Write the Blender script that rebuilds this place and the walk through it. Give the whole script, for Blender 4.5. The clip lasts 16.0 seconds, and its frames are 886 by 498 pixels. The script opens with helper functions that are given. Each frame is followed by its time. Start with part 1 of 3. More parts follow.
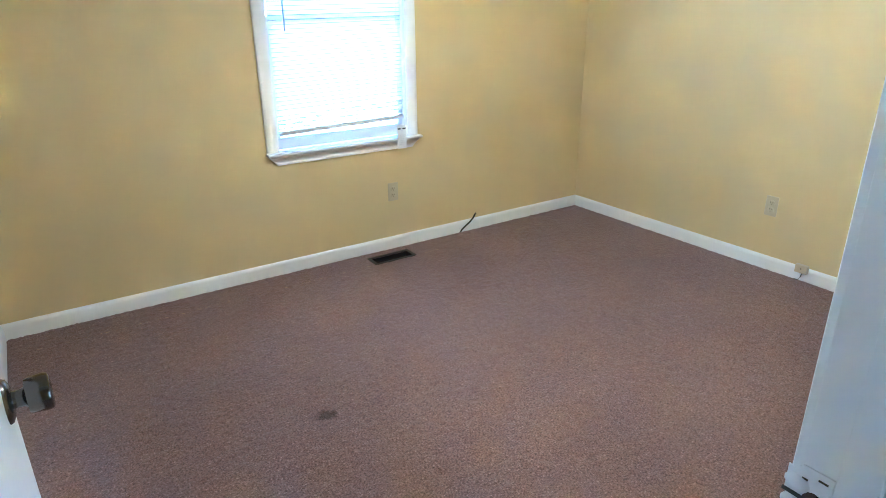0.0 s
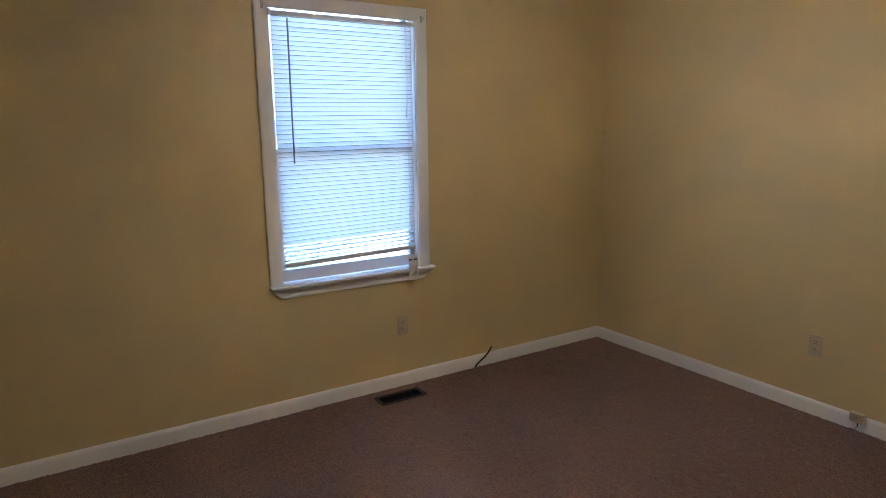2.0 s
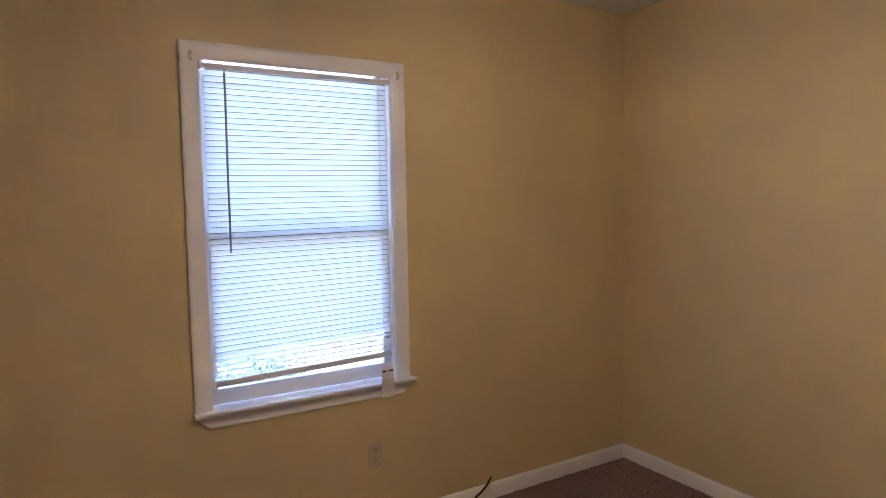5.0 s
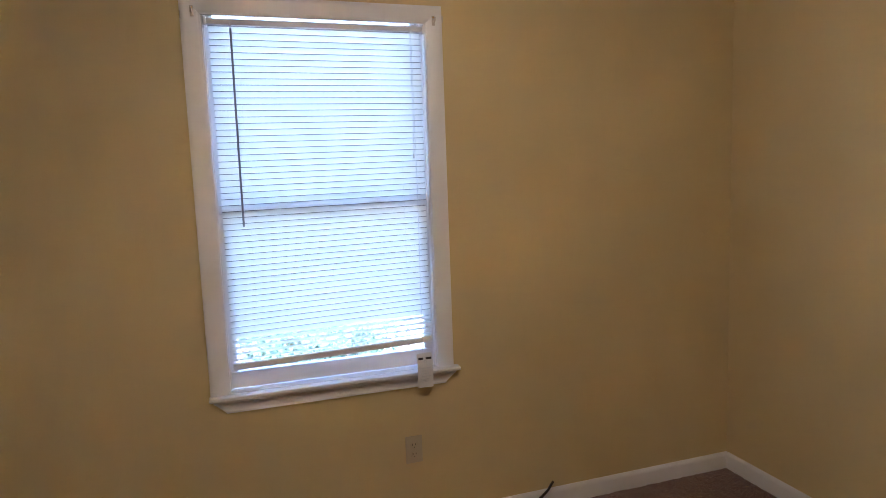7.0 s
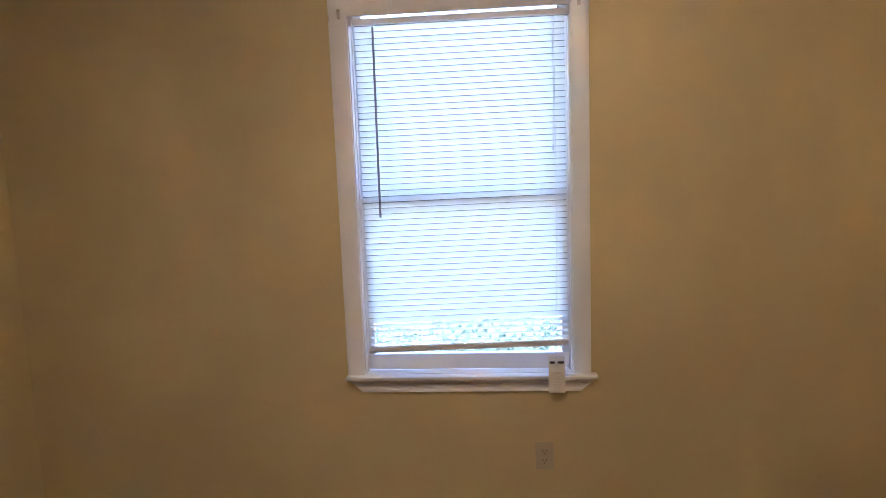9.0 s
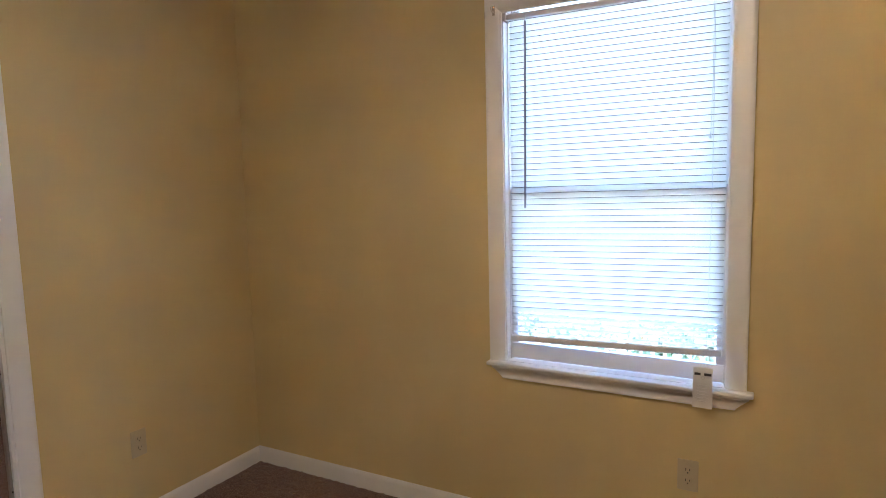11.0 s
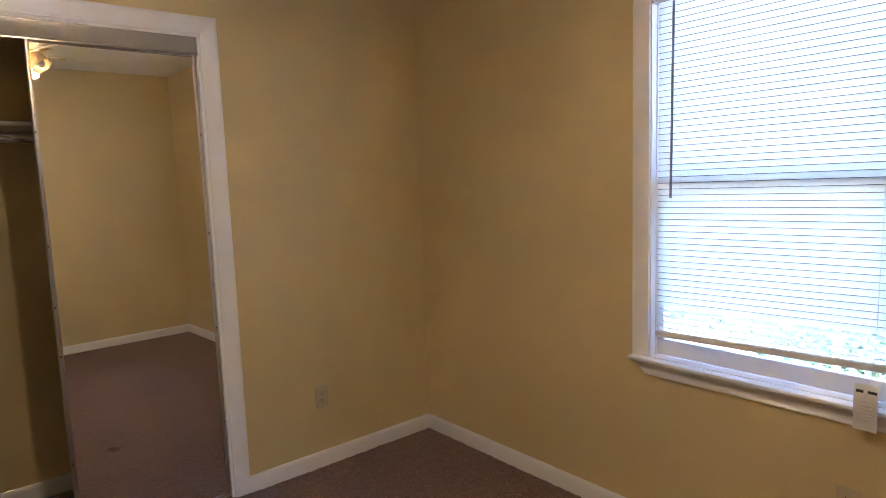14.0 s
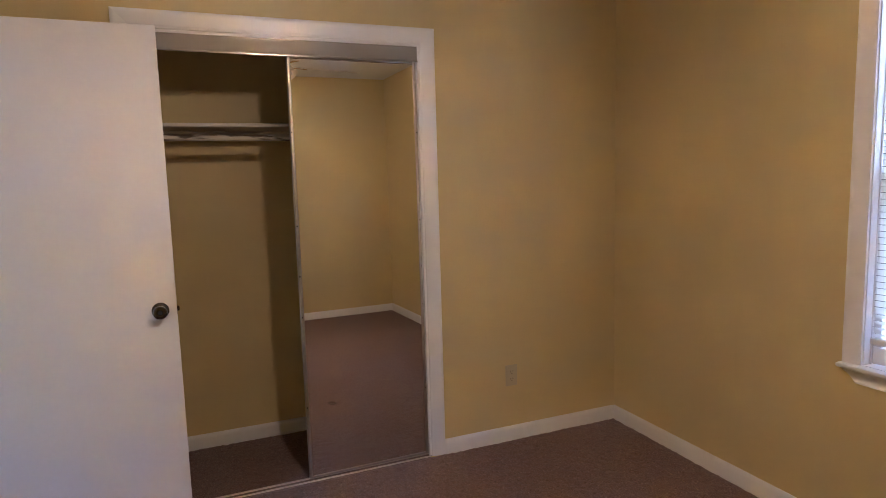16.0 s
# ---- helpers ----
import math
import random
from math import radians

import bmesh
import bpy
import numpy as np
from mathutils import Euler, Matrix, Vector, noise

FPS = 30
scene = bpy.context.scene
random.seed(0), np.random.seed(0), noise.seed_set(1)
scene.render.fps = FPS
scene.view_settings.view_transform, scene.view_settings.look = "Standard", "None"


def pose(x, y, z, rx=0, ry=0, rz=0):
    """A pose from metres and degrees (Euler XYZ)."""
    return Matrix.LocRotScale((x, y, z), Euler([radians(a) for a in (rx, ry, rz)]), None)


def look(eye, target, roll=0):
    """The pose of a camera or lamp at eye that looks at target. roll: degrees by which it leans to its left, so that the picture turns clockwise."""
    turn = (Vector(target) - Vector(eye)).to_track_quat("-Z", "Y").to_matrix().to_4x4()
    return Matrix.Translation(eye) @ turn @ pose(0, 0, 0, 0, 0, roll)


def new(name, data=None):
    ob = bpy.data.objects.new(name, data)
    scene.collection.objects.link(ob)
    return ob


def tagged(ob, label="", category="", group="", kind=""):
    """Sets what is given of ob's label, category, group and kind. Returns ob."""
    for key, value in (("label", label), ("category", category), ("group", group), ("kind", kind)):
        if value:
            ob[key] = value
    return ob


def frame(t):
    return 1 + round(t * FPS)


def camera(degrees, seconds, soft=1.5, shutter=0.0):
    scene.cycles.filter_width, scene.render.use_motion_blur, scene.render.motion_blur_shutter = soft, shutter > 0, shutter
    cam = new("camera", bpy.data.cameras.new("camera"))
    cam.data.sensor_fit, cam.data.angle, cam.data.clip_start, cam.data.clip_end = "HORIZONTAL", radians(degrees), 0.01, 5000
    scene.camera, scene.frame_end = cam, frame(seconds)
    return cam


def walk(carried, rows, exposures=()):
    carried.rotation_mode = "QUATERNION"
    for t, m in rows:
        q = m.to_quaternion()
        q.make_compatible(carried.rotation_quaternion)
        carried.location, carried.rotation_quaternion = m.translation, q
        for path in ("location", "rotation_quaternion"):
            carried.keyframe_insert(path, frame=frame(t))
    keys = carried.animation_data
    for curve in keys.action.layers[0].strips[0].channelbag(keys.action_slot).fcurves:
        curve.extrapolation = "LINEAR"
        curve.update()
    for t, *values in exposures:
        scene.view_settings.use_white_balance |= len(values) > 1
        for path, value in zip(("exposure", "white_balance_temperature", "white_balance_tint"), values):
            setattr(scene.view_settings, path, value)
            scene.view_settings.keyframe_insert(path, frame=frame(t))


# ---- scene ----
cam = camera(70.9, 16.0, soft=0.9)
PATH = [
    (0, (0.301, -3.262, 1.421), (1.33, -1.708, 0.696), -0.6),
    (0.5, (0.314, -3.255, 1.435), (1.335, -1.655, 0.802), -0.6),
    (1, (0.336, -3.206, 1.453), (1.36, -1.579, 0.903), -0.6),
    (1.5, (0.39, -3.146, 1.451), (1.414, -1.493, 0.984), -0.7),
    (2, (0.456, -3.072, 1.459), (1.497, -1.405, 1.09), -0.7),
    (2.5, (0.501, -3.015, 1.481), (1.556, -1.329, 1.267), -0.3),
    (3, (0.584, -2.916, 1.521), (1.629, -1.213, 1.424), -0.2),
    (3.5, (0.659, -2.8, 1.515), (1.708, -1.098, 1.455), -0.3),
    (4, (0.768, -2.717, 1.525), (1.82, -1.018, 1.441), -0.2),
    (4.2, (0.799, -2.664, 1.5), (1.887, -0.988, 1.412), -0.5),
    (6.5, (1.367, -2.427, 1.473), (2.078, -0.574, 1.23), -2.4),
    (7, (1.488, -2.369, 1.465), (2.097, -0.478, 1.235), -2.1),
    (7.5, (1.603, -2.348, 1.476), (2.045, -0.411, 1.247), -2.5),
    (8, (1.715, -2.358, 1.48), (1.905, -0.381, 1.247), -2.3),
    (8.2, (1.759, -2.371, 1.483), (1.858, -0.388, 1.241), -2.1),
    (10.5, (2.241, -2.245, 1.439), (1.543, -0.383, 1.225), -2.1),
    (11, (2.365, -2.26, 1.427), (1.407, -0.519, 1.206), -1.4),
    (11.5, (2.457, -2.229, 1.421), (1.371, -0.566, 1.188), -1.4),
    (12, (2.478, -2.175, 1.409), (1.291, -0.582, 1.179), -1.6),
    (12.5, (2.512, -2.105, 1.409), (1.29, -0.537, 1.184), -1.3),
    (13, (2.544, -2.069, 1.413), (1.266, -0.548, 1.187), -1.3),
    (13.5, (2.608, -2.077, 1.425), (1.231, -0.644, 1.194), -1.7),
    (14, (2.697, -2.119, 1.428), (1.177, -0.842, 1.19), -2.0),
    (14.5, (2.768, -2.148, 1.421), (1.103, -1.067, 1.178), -2.2),
    (15, (2.798, -2.176, 1.431), (1.056, -1.224, 1.186), -2.1),
    (15.5, (2.804, -2.23, 1.436), (1.023, -1.352, 1.194), -1.9),
    (16, (2.838, -2.239, 1.426), (1.007, -1.472, 1.189), -1.6),
]
SKY, LAMP_W, LAMP_C = 0.15, 0.175, (1.0, 0.75, 0.51)
DOOR_TURN, MIRROR_YAW, MIRROR_LEAN, FAN_TURN = 90.0, 0.9, -0.5, 6.5
EXPOSURES = [(0, 5.6, 3840, 1), (0.5, 5.1, 3940, 1), (1, 4.78, 4170, 2), (1.5, 4.31, 4450, 6), (2.5, 3.62, 4850, 22), (3.5, 3.79, 5130, 27), (4, 3.85, 5030, 24), (6.5, 3.97, 5150, 25), (7, 3.94, 4950, 20), (8, 3.95, 4850, 19), (10.5, 4.3, 5370, 25), (11, 4.28, 5150, 16), (12, 4.28, 5400, 17), (12.5, 4.28, 5470, 22), (13, 4.28, 5150, 13), (13.5, 4.28, 5250, 19), (14.5, 4.27, 5250, 19), (15.5, 4.26, 5250, 22), (16, 4.27, 5350, 25)]
walk(cam, [(t, look(eye, target, roll)) for t, eye, target, roll in PATH], EXPOSURES)

# ---- world, sun, lamps ----
WORLD = bpy.data.worlds.new("daylight")
scene.world = WORLD
WORLD.use_nodes = True
wn = WORLD.node_tree.nodes
sky = wn.new("ShaderNodeTexSky")
sky.sky_type, sky.sun_disc, sky.dust_density = "NISHITA", False, 4.0
sky.sun_elevation, sky.sun_rotation = radians(62), radians(200)
wn["Background"].inputs[1].default_value = SKY
WORLD.node_tree.links.new(sky.outputs[0], wn["Background"].inputs[0])
sun = new("sun", bpy.data.lights.new("sun", "SUN"))
sun.data.energy, sun.data.angle, sun.data.color = 2.6, radians(0.6), (1.0, 0.95, 0.87)
sun.matrix_world = look((0, 0, 30), (5.3 * -math.sin(radians(200)), 5.3 * -math.cos(radians(200)), 20))

# ---- plan ----
XB, YS, ZC = 3.68, -3.022, 2.53          # far side wall, door wall, ceiling
WX0, WX1, WZ0, WZ1, WZT = 1.402, 2.208, 0.697, 2.050, 2.106   # window opening, casing edge, head
CY0, CY1, CZ = -2.37, -1.145, 2.042      # closet opening
DX0, DX1, DZ = 0.155, 0.924, 2.035       # entrance opening
FAN = (1.803, -1.515)


# ---- materials ----
def shader(name, base, rough=0.6, metal=0.0, spec=0.5):
    m = bpy.data.materials.new(name)
    m.use_nodes = True
    b = m.node_tree.nodes["Principled BSDF"]
    b.inputs["Base Color"].default_value = (*base, 1)
    b.inputs["Roughness"].default_value = rough
    b.inputs["Metallic"].default_value = metal
    b.inputs["Specular IOR Level"].default_value = spec
    return m


def node(m, kind, **values):
    n = m.node_tree.nodes.new(kind)
    for key, value in values.items():
        n.inputs[key].default_value = value
    return n


def link(m, a, b):
    m.node_tree.links.new(a, b)


def noise_of(m, scale, detail=3.0, rough=0.55):
    co = m.node_tree.nodes.new("ShaderNodeTexCoord")
    n = node(m, "ShaderNodeTexNoise", Scale=scale, Detail=detail, Roughness=rough)
    link(m, co.outputs["Object"], n.inputs["Vector"])
    return n.outputs["Fac"]


def ramp(m, fac, stops):
    r = m.node_tree.nodes.new("ShaderNodeValToRGB")
    e = r.color_ramp.elements
    while len(e) < len(stops):
        e.new(0.5)
    for el, (at, col) in zip(e, stops):
        el.position, el.color = at, (*col, 1)
    link(m, fac, r.inputs[0])
    return r.outputs[0]


def mixed(m, fac, a, b, mode="MIX"):
    x = m.node_tree.nodes.new("ShaderNodeMix")
    x.data_type, x.blend_type = "RGBA", mode
    for value, key in ((fac, 0), (a, 6), (b, 7)):
        if isinstance(value, (int, float)):
            x.inputs[key].default_value = value
        elif isinstance(value, tuple):
            x.inputs[key].default_value = (*value, 1)
        else:
            link(m, value, x.inputs[key])
    return x.outputs[2]


def bump(m, height, strength, distance):
    b = node(m, "ShaderNodeBump", Strength=strength, Distance=distance)
    link(m, height, b.inputs["Height"])
    link(m, b.outputs[0], m.node_tree.nodes["Principled BSDF"].inputs["Normal"])


def scaled(c, k):
    return tuple(min(1.0, v * k) for v in c)


def surface(name, base, rough, vary=0.06, big=1.3, fine=180, relief=0.0004, metal=0.0, spec=0.5, rvary=0.08):
    """A surface with broad stains, fine grain, uneven gloss and relief."""
    m = shader(name, base, rough, metal, spec)
    p = m.node_tree.nodes["Principled BSDF"]
    broad = noise_of(m, big, 4.0)
    grain = noise_of(m, fine, 2.0)
    tone = ramp(m, broad, [(0.25, scaled(base, 1 - vary)), (0.75, scaled(base, 1 + vary))])
    tone = mixed(m, 0.35, tone, ramp(m, grain, [(0.3, scaled(base, 1 - vary)), (0.7, scaled(base, 1 + vary))]))
    link(m, tone, p.inputs["Base Color"])
    r = node(m, "ShaderNodeMapRange")
    r.inputs[3].default_value, r.inputs[4].default_value = max(0.02, rough - rvary), min(1.0, rough + rvary)
    link(m, noise_of(m, big * 3.1, 3.0), r.inputs[0])
    link(m, r.outputs[0], p.inputs["Roughness"])
    if relief:
        bump(m, grain, 0.5, relief)
    return m


WALL = (0.63, 0.512, 0.25)
M_WALL = surface("wall_paint", WALL, 0.46, vary=0.02, big=0.9, fine=150, relief=0.0009, spec=0.42)
M_CEIL = surface("ceiling_paint", (0.74, 0.735, 0.71), 0.85, vary=0.03, fine=110, relief=0.0015)
M_TRIM = surface("trim_paint", (0.83, 0.835, 0.84), 0.33, vary=0.010, big=2.5, fine=70, relief=0.00015)
M_DOOR = surface("door_paint", (0.78, 0.76, 0.735), 0.42, vary=0.03, big=1.8, fine=60, relief=0.0004)
M_WORN = surface("worn_bare_wood", (0.33, 0.22, 0.12), 0.75, vary=0.35, big=35, fine=300)
M_SHELF = surface("shelf_paint", (0.72, 0.70, 0.66), 0.45, vary=0.05)
M_ALMOND = surface("almond_plastic", (0.50, 0.435, 0.285), 0.35, vary=0.03, big=8, fine=400, relief=0.00008)
M_DARK = surface("dark_slot", (0.02, 0.018, 0.016), 0.6, vary=0.2, big=20, relief=0)
M_NICKEL = surface("tarnished_nickel", (0.115, 0.102, 0.086), 0.18, vary=0.12, big=14, fine=300, relief=0.00005, metal=1.0)
M_CHROME = surface("scuffed_chrome_strip", (0.47, 0.42, 0.385), 0.34, vary=0.12, big=9, fine=200, relief=0.0001, metal=1.0)
M_BRASS = surface("polished_brass", (0.80, 0.58, 0.25), 0.2, vary=0.08, big=12, metal=1.0, relief=0)
M_FOB = surface("pale_lacquered_brass", (0.80, 0.66, 0.38), 0.3, vary=0.06, big=40, metal=0.35, relief=0)
M_LATCH = surface("rusty_latch_hole", (0.055, 0.028, 0.018), 0.8, vary=0.4, big=60, relief=0)
M_RAILBRONZE = surface("bronze_enamel_register", (0.020, 0.014, 0.011), 0.7, vary=0.25, big=20, fine=250, relief=0.0001)
M_DUCT = surface("dusty_duct_metal", (0.008, 0.007, 0.006), 0.85, vary=0.3, big=15, metal=0.4)
M_FASCIA = surface("satin_painted_track_fascia", (0.40, 0.37, 0.32), 0.22, vary=0.02, big=1.2, fine=90, relief=0.00005, metal=0.35, rvary=0.015)
M_BLADE = surface("white_fan_blade", (0.72, 0.68, 0.62), 0.4, vary=0.03, big=4, fine=90, relief=0.0001)
M_CABLE = surface("black_cable_sheath", (0.004, 0.004, 0.004), 0.6, vary=0.2, big=40, relief=0)
M_PAPER = surface("tag_paper", (0.76, 0.75, 0.72), 0.7, vary=0.03, big=25, fine=500, relief=0.0001)
M_INK = surface("printing_ink", (0.05, 0.045, 0.045), 0.7, vary=0.1, big=60, relief=0)
M_FAINT = surface("grey_printing_ink", (0.66, 0.65, 0.64), 0.7, vary=0.1, big=60, relief=0)
M_VINYL = surface("white_vinyl_sash", (0.80, 0.80, 0.80), 0.35, vary=0.02, big=4, relief=0.0001)
# dark colour standing in for the shade where slats overlap
M_EDGE_SHADE = surface("slat_edge_shade", (0.10, 0.10, 0.115), 0.5, vary=0.05, big=6, relief=0)
M_ZINC = surface("pale_zinc_bracket", (0.52, 0.49, 0.45), 0.35, vary=0.12, big=30, metal=0.6, relief=0)
M_DUSTY = surface("dusty_track_plate", (0.17, 0.115, 0.09), 0.7, vary=0.2, big=12, relief=0.0002)
M_RAIL = surface("worn_bright_track_rail", (0.62, 0.55, 0.47), 0.4, vary=0.1, big=15, metal=0.15, relief=0)
M_WAND = surface("grey_clear_wand", (0.30, 0.30, 0.33), 0.2, vary=0.06, big=30, relief=0)
M_CORD = surface("white_blind_cord", (0.75, 0.75, 0.75), 0.8, vary=0.05, big=80, relief=0)
M_GALV = surface("galvanised_wire", (0.55, 0.56, 0.56), 0.5, vary=0.2, big=20, metal=0.3, relief=0)
M_SIDING = surface("pale_siding", (0.55, 0.55, 0.52), 0.7, vary=0.06)
M_BULBOFF = surface("unlit_frosted_bulb", (0.75, 0.74, 0.70), 0.4, vary=0.02, relief=0)


def carpet_material():
    """Flecked cut-pile carpet with broad tread marks and one dark spill."""
    m = shader("flecked_carpet", (0.2, 0.15, 0.13), 0.95, spec=0.15)
    p = m.node_tree.nodes["Principled BSDF"]
    p.inputs["Sheen Weight"].default_value = 0.22
    p.inputs["Sheen Roughness"].default_value = 0.5
    fleck = noise_of(m, 145, 3.0, 0.7)
    tone = ramp(m, fleck, [(0.28, (0.047, 0.024, 0.018)), (0.45, (0.168, 0.098, 0.079)), (0.60, (0.268, 0.166, 0.138)), (0.76, (0.54, 0.40, 0.355))])
    tufts = noise_of(m, 55, 2.0)
    tone = mixed(m, 0.55, tone, mixed(m, 1.0, tone, ramp(m, tufts, [(0.3, (0.55, 0.53, 0.52)), (0.7, (1.0, 1.0, 1.0))]), "MULTIPLY"))
    tread = noise_of(m, 1.6, 4.0, 0.6)
    tone = mixed(m, 0.6, tone, mixed(m, 1.0, tone, ramp(m, tread, [(0.3, (0.72, 0.70, 0.70)), (0.72, (1.0, 1.0, 1.0))]), "MULTIPLY"))
    geo = m.node_tree.nodes.new("ShaderNodeNewGeometry")
    off = m.node_tree.nodes.new("ShaderNodeVectorMath")
    off.operation = "SUBTRACT"
    off.inputs[1].default_value = (1.006, -1.395, 0.0)
    link(m, geo.outputs["Position"], off.inputs[0])
    stretch = m.node_tree.nodes.new("ShaderNodeVectorMath")
    stretch.operation = "MULTIPLY"
    stretch.inputs[1].default_value = (17, 24, 0)
    link(m, off.outputs[0], stretch.inputs[0])
    dist = m.node_tree.nodes.new("ShaderNodeVectorMath")
    dist.operation = "LENGTH"
    link(m, stretch.outputs[0], dist.inputs[0])
    wob = m.node_tree.nodes.new("ShaderNodeMath")
    wob.operation = "ADD"
    link(m, dist.outputs["Value"], wob.inputs[0])
    link(m, noise_of(m, 45, 2.0), wob.inputs[1])
    spread = node(m, "ShaderNodeMapRange")
    spread.inputs[1].default_value, spread.inputs[2].default_value = 0.9, 1.35
    link(m, wob.outputs[0], spread.inputs[0])
    spot = ramp(m, spread.outputs[0], [(0.0, (0.30, 0.26, 0.24)), (1.0, (1, 1, 1))])
    tone = mixed(m, 1.0, tone, spot, "MULTIPLY")
    link(m, tone, p.inputs["Base Color"])
    bump(m, fleck, 0.75, 0.004)
    return m


def worn_rod_material():
    """White paint rubbed through to dark wood in long patches."""
    m = surface("worn_painted_rod", (0.66, 0.63, 0.58), 0.4, vary=0.06, big=10)
    co = m.node_tree.nodes.new("ShaderNodeTexCoord")
    stretch = m.node_tree.nodes.new("ShaderNodeVectorMath")
    stretch.operation = "MULTIPLY"
    stretch.inputs[1].default_value = (30, 4, 30)
    link(m, co.outputs["Object"], stretch.inputs[0])
    n = node(m, "ShaderNodeTexNoise", Scale=1.6, Detail=4.0)
    link(m, stretch.outputs[0], n.inputs["Vector"])
    link(m, ramp(m, n.outputs["Fac"], [(0.46, (0.66, 0.63, 0.58)), (0.56, (0.11, 0.075, 0.055))]), m.node_tree.nodes["Principled BSDF"].inputs["Base Color"])
    return m


def slat_material():
    m = shader("translucent_blind_vinyl", (0.82, 0.82, 0.82), 0.4)
    n = m.node_tree.nodes
    t = node(m, "ShaderNodeBsdfTranslucent", Color=(0.955, 0.963, 0.915, 1))
    mx = node(m, "ShaderNodeMixShader")
    mx.inputs[0].default_value = 0.66
    link(m, n["Principled BSDF"].outputs[0], mx.inputs[1])
    link(m, t.outputs[0], mx.inputs[2])
    link(m, mx.outputs[0], n["Material Output"].inputs[0])
    link(m, ramp(m, noise_of(m, 6), [(0.3, (0.78, 0.78, 0.78)), (0.7, (0.85, 0.85, 0.85))]), n["Principled BSDF"].inputs["Base Color"])
    return m


def frosted_material():
    m = shader("frosted_alabaster_glass", (0.85, 0.80, 0.70), 0.35)
    n = m.node_tree.nodes
    t = node(m, "ShaderNodeBsdfTranslucent", Color=(0.92, 0.82, 0.66, 1))
    mx = node(m, "ShaderNodeMixShader")
    mx.inputs[0].default_value = 0.6
    link(m, n["Principled BSDF"].outputs[0], mx.inputs[1])
    link(m, t.outputs[0], mx.inputs[2])
    link(m, mx.outputs[0], n["Material Output"].inputs[0])
    link(m, ramp(m, noise_of(m, 25, 4.0), [(0.3, (0.80, 0.73, 0.62)), (0.7, (0.88, 0.84, 0.76))]), n["Principled BSDF"].inputs["Base Color"])
    return m


def glass_material():
    m = shader("window_glass", (1, 1, 1), 0.0)
    b = m.node_tree.nodes["Principled BSDF"]
    b.inputs["Transmission Weight"].default_value = 1.0
    b.inputs["IOR"].default_value = 1.45
    return m


def mirror_material():
    m = shader("silvered_mirror", (0.86, 0.87, 0.85), 0.012, 1.0)
    link(m, ramp(m, noise_of(m, 3, 5.0), [(0.3, (0.83, 0.84, 0.82)), (0.7, (0.88, 0.885, 0.87))]), m.node_tree.nodes["Principled BSDF"].inputs["Base Color"])
    return m


def bulb_material():
    m = bpy.data.materials.new("lit_bulb")
    m.use_nodes = True
    b = m.node_tree.nodes["Principled BSDF"]
    b.inputs["Emission Color"].default_value = (1.0, 0.72, 0.40, 1)
    b.inputs["Emission Strength"].default_value = 30
    return m


def grass_material():
    m = surface("grass", (0.07, 0.11, 0.035), 0.9, vary=0.4, big=2.0, fine=40, relief=0.01)
    return m


def leaf_material():
    """Thin leaves: some of the light goes through."""
    m = surface("shrub_leaf", (0.10, 0.16, 0.075), 0.5, vary=0.4, big=6, fine=30, relief=0)
    n = m.node_tree.nodes
    info = n.new("ShaderNodeNewGeometry")
    link(m, ramp(m, info.outputs["Random Per Island"], [(0.0, (0.09, 0.14, 0.10)), (1.0, (0.14, 0.21, 0.15))]), n["Principled BSDF"].inputs["Base Color"])
    t = node(m, "ShaderNodeBsdfTranslucent", Color=(0.30, 0.44, 0.30, 1))
    mx = node(m, "ShaderNodeMixShader")
    mx.inputs[0].default_value = 0.45
    link(m, n["Principled BSDF"].outputs[0], mx.inputs[1])
    link(m, t.outputs[0], mx.inputs[2])
    link(m, mx.outputs[0], n["Material Output"].inputs[0])
    return m


M_ROD = worn_rod_material()
M_CARPET, M_SLAT, M_FROST, M_GLASS = carpet_material(), slat_material(), frosted_material(), glass_material()
M_MIRROR, M_BULB, M_GRASS, M_LEAF = mirror_material(), bulb_material(), grass_material(), leaf_material()


# ---- mesh helpers ----
def smooth(ob, angle=40):
    me = ob.data
    me.polygons.foreach_set("use_smooth", [True] * len(me.polygons))
    me.set_sharp_from_angle(angle=radians(angle))
    return ob


def part(name, bm, material, parent=None, label="", place=None, soft=True):
    """One bmesh as one mesh object, under its thing if it has one."""
    me = bpy.data.meshes.new(name)
    bmesh.ops.recalc_face_normals(bm, faces=bm.faces)
    bm.to_mesh(me)
    bm.free()
    me.materials.append(material)
    ob = new(name, me)
    if soft:
        smooth(ob)
    if parent:
        ob.parent = parent
    if place is not None:
        ob.matrix_basis = place
    if label:
        ob["label"] = label
    return ob


def again(ob, place, parent=None):
    """Another object on the same mesh."""
    o = new(ob.name.split(".")[0], ob.data)
    o.parent = parent or ob.parent
    o.matrix_basis = place
    return o


def thing(name, place, label, category, group="", kind=""):
    e = new(name)
    e.empty_display_size = 0.05
    e.matrix_basis = place
    return tagged(e, label, category, group, kind)


def box(bm, a, b, bevel=0.0, seg=2):
    m = Matrix.LocRotScale([(p + q) / 2 for p, q in zip(a, b)], None, [abs(q - p) for p, q in zip(a, b)])
    got = bmesh.ops.create_cube(bm, size=1, matrix=m)
    if bevel:
        edges = list({e for v in got["verts"] for e in v.link_edges})
        bmesh.ops.bevel(bm, geom=edges, offset=bevel, segments=seg, affect="EDGES", profile=0.5, clamp_overlap=True)
    return bm


def boxed(a, b, bevel=0.0, seg=2):
    return box(bmesh.new(), a, b, bevel, seg)


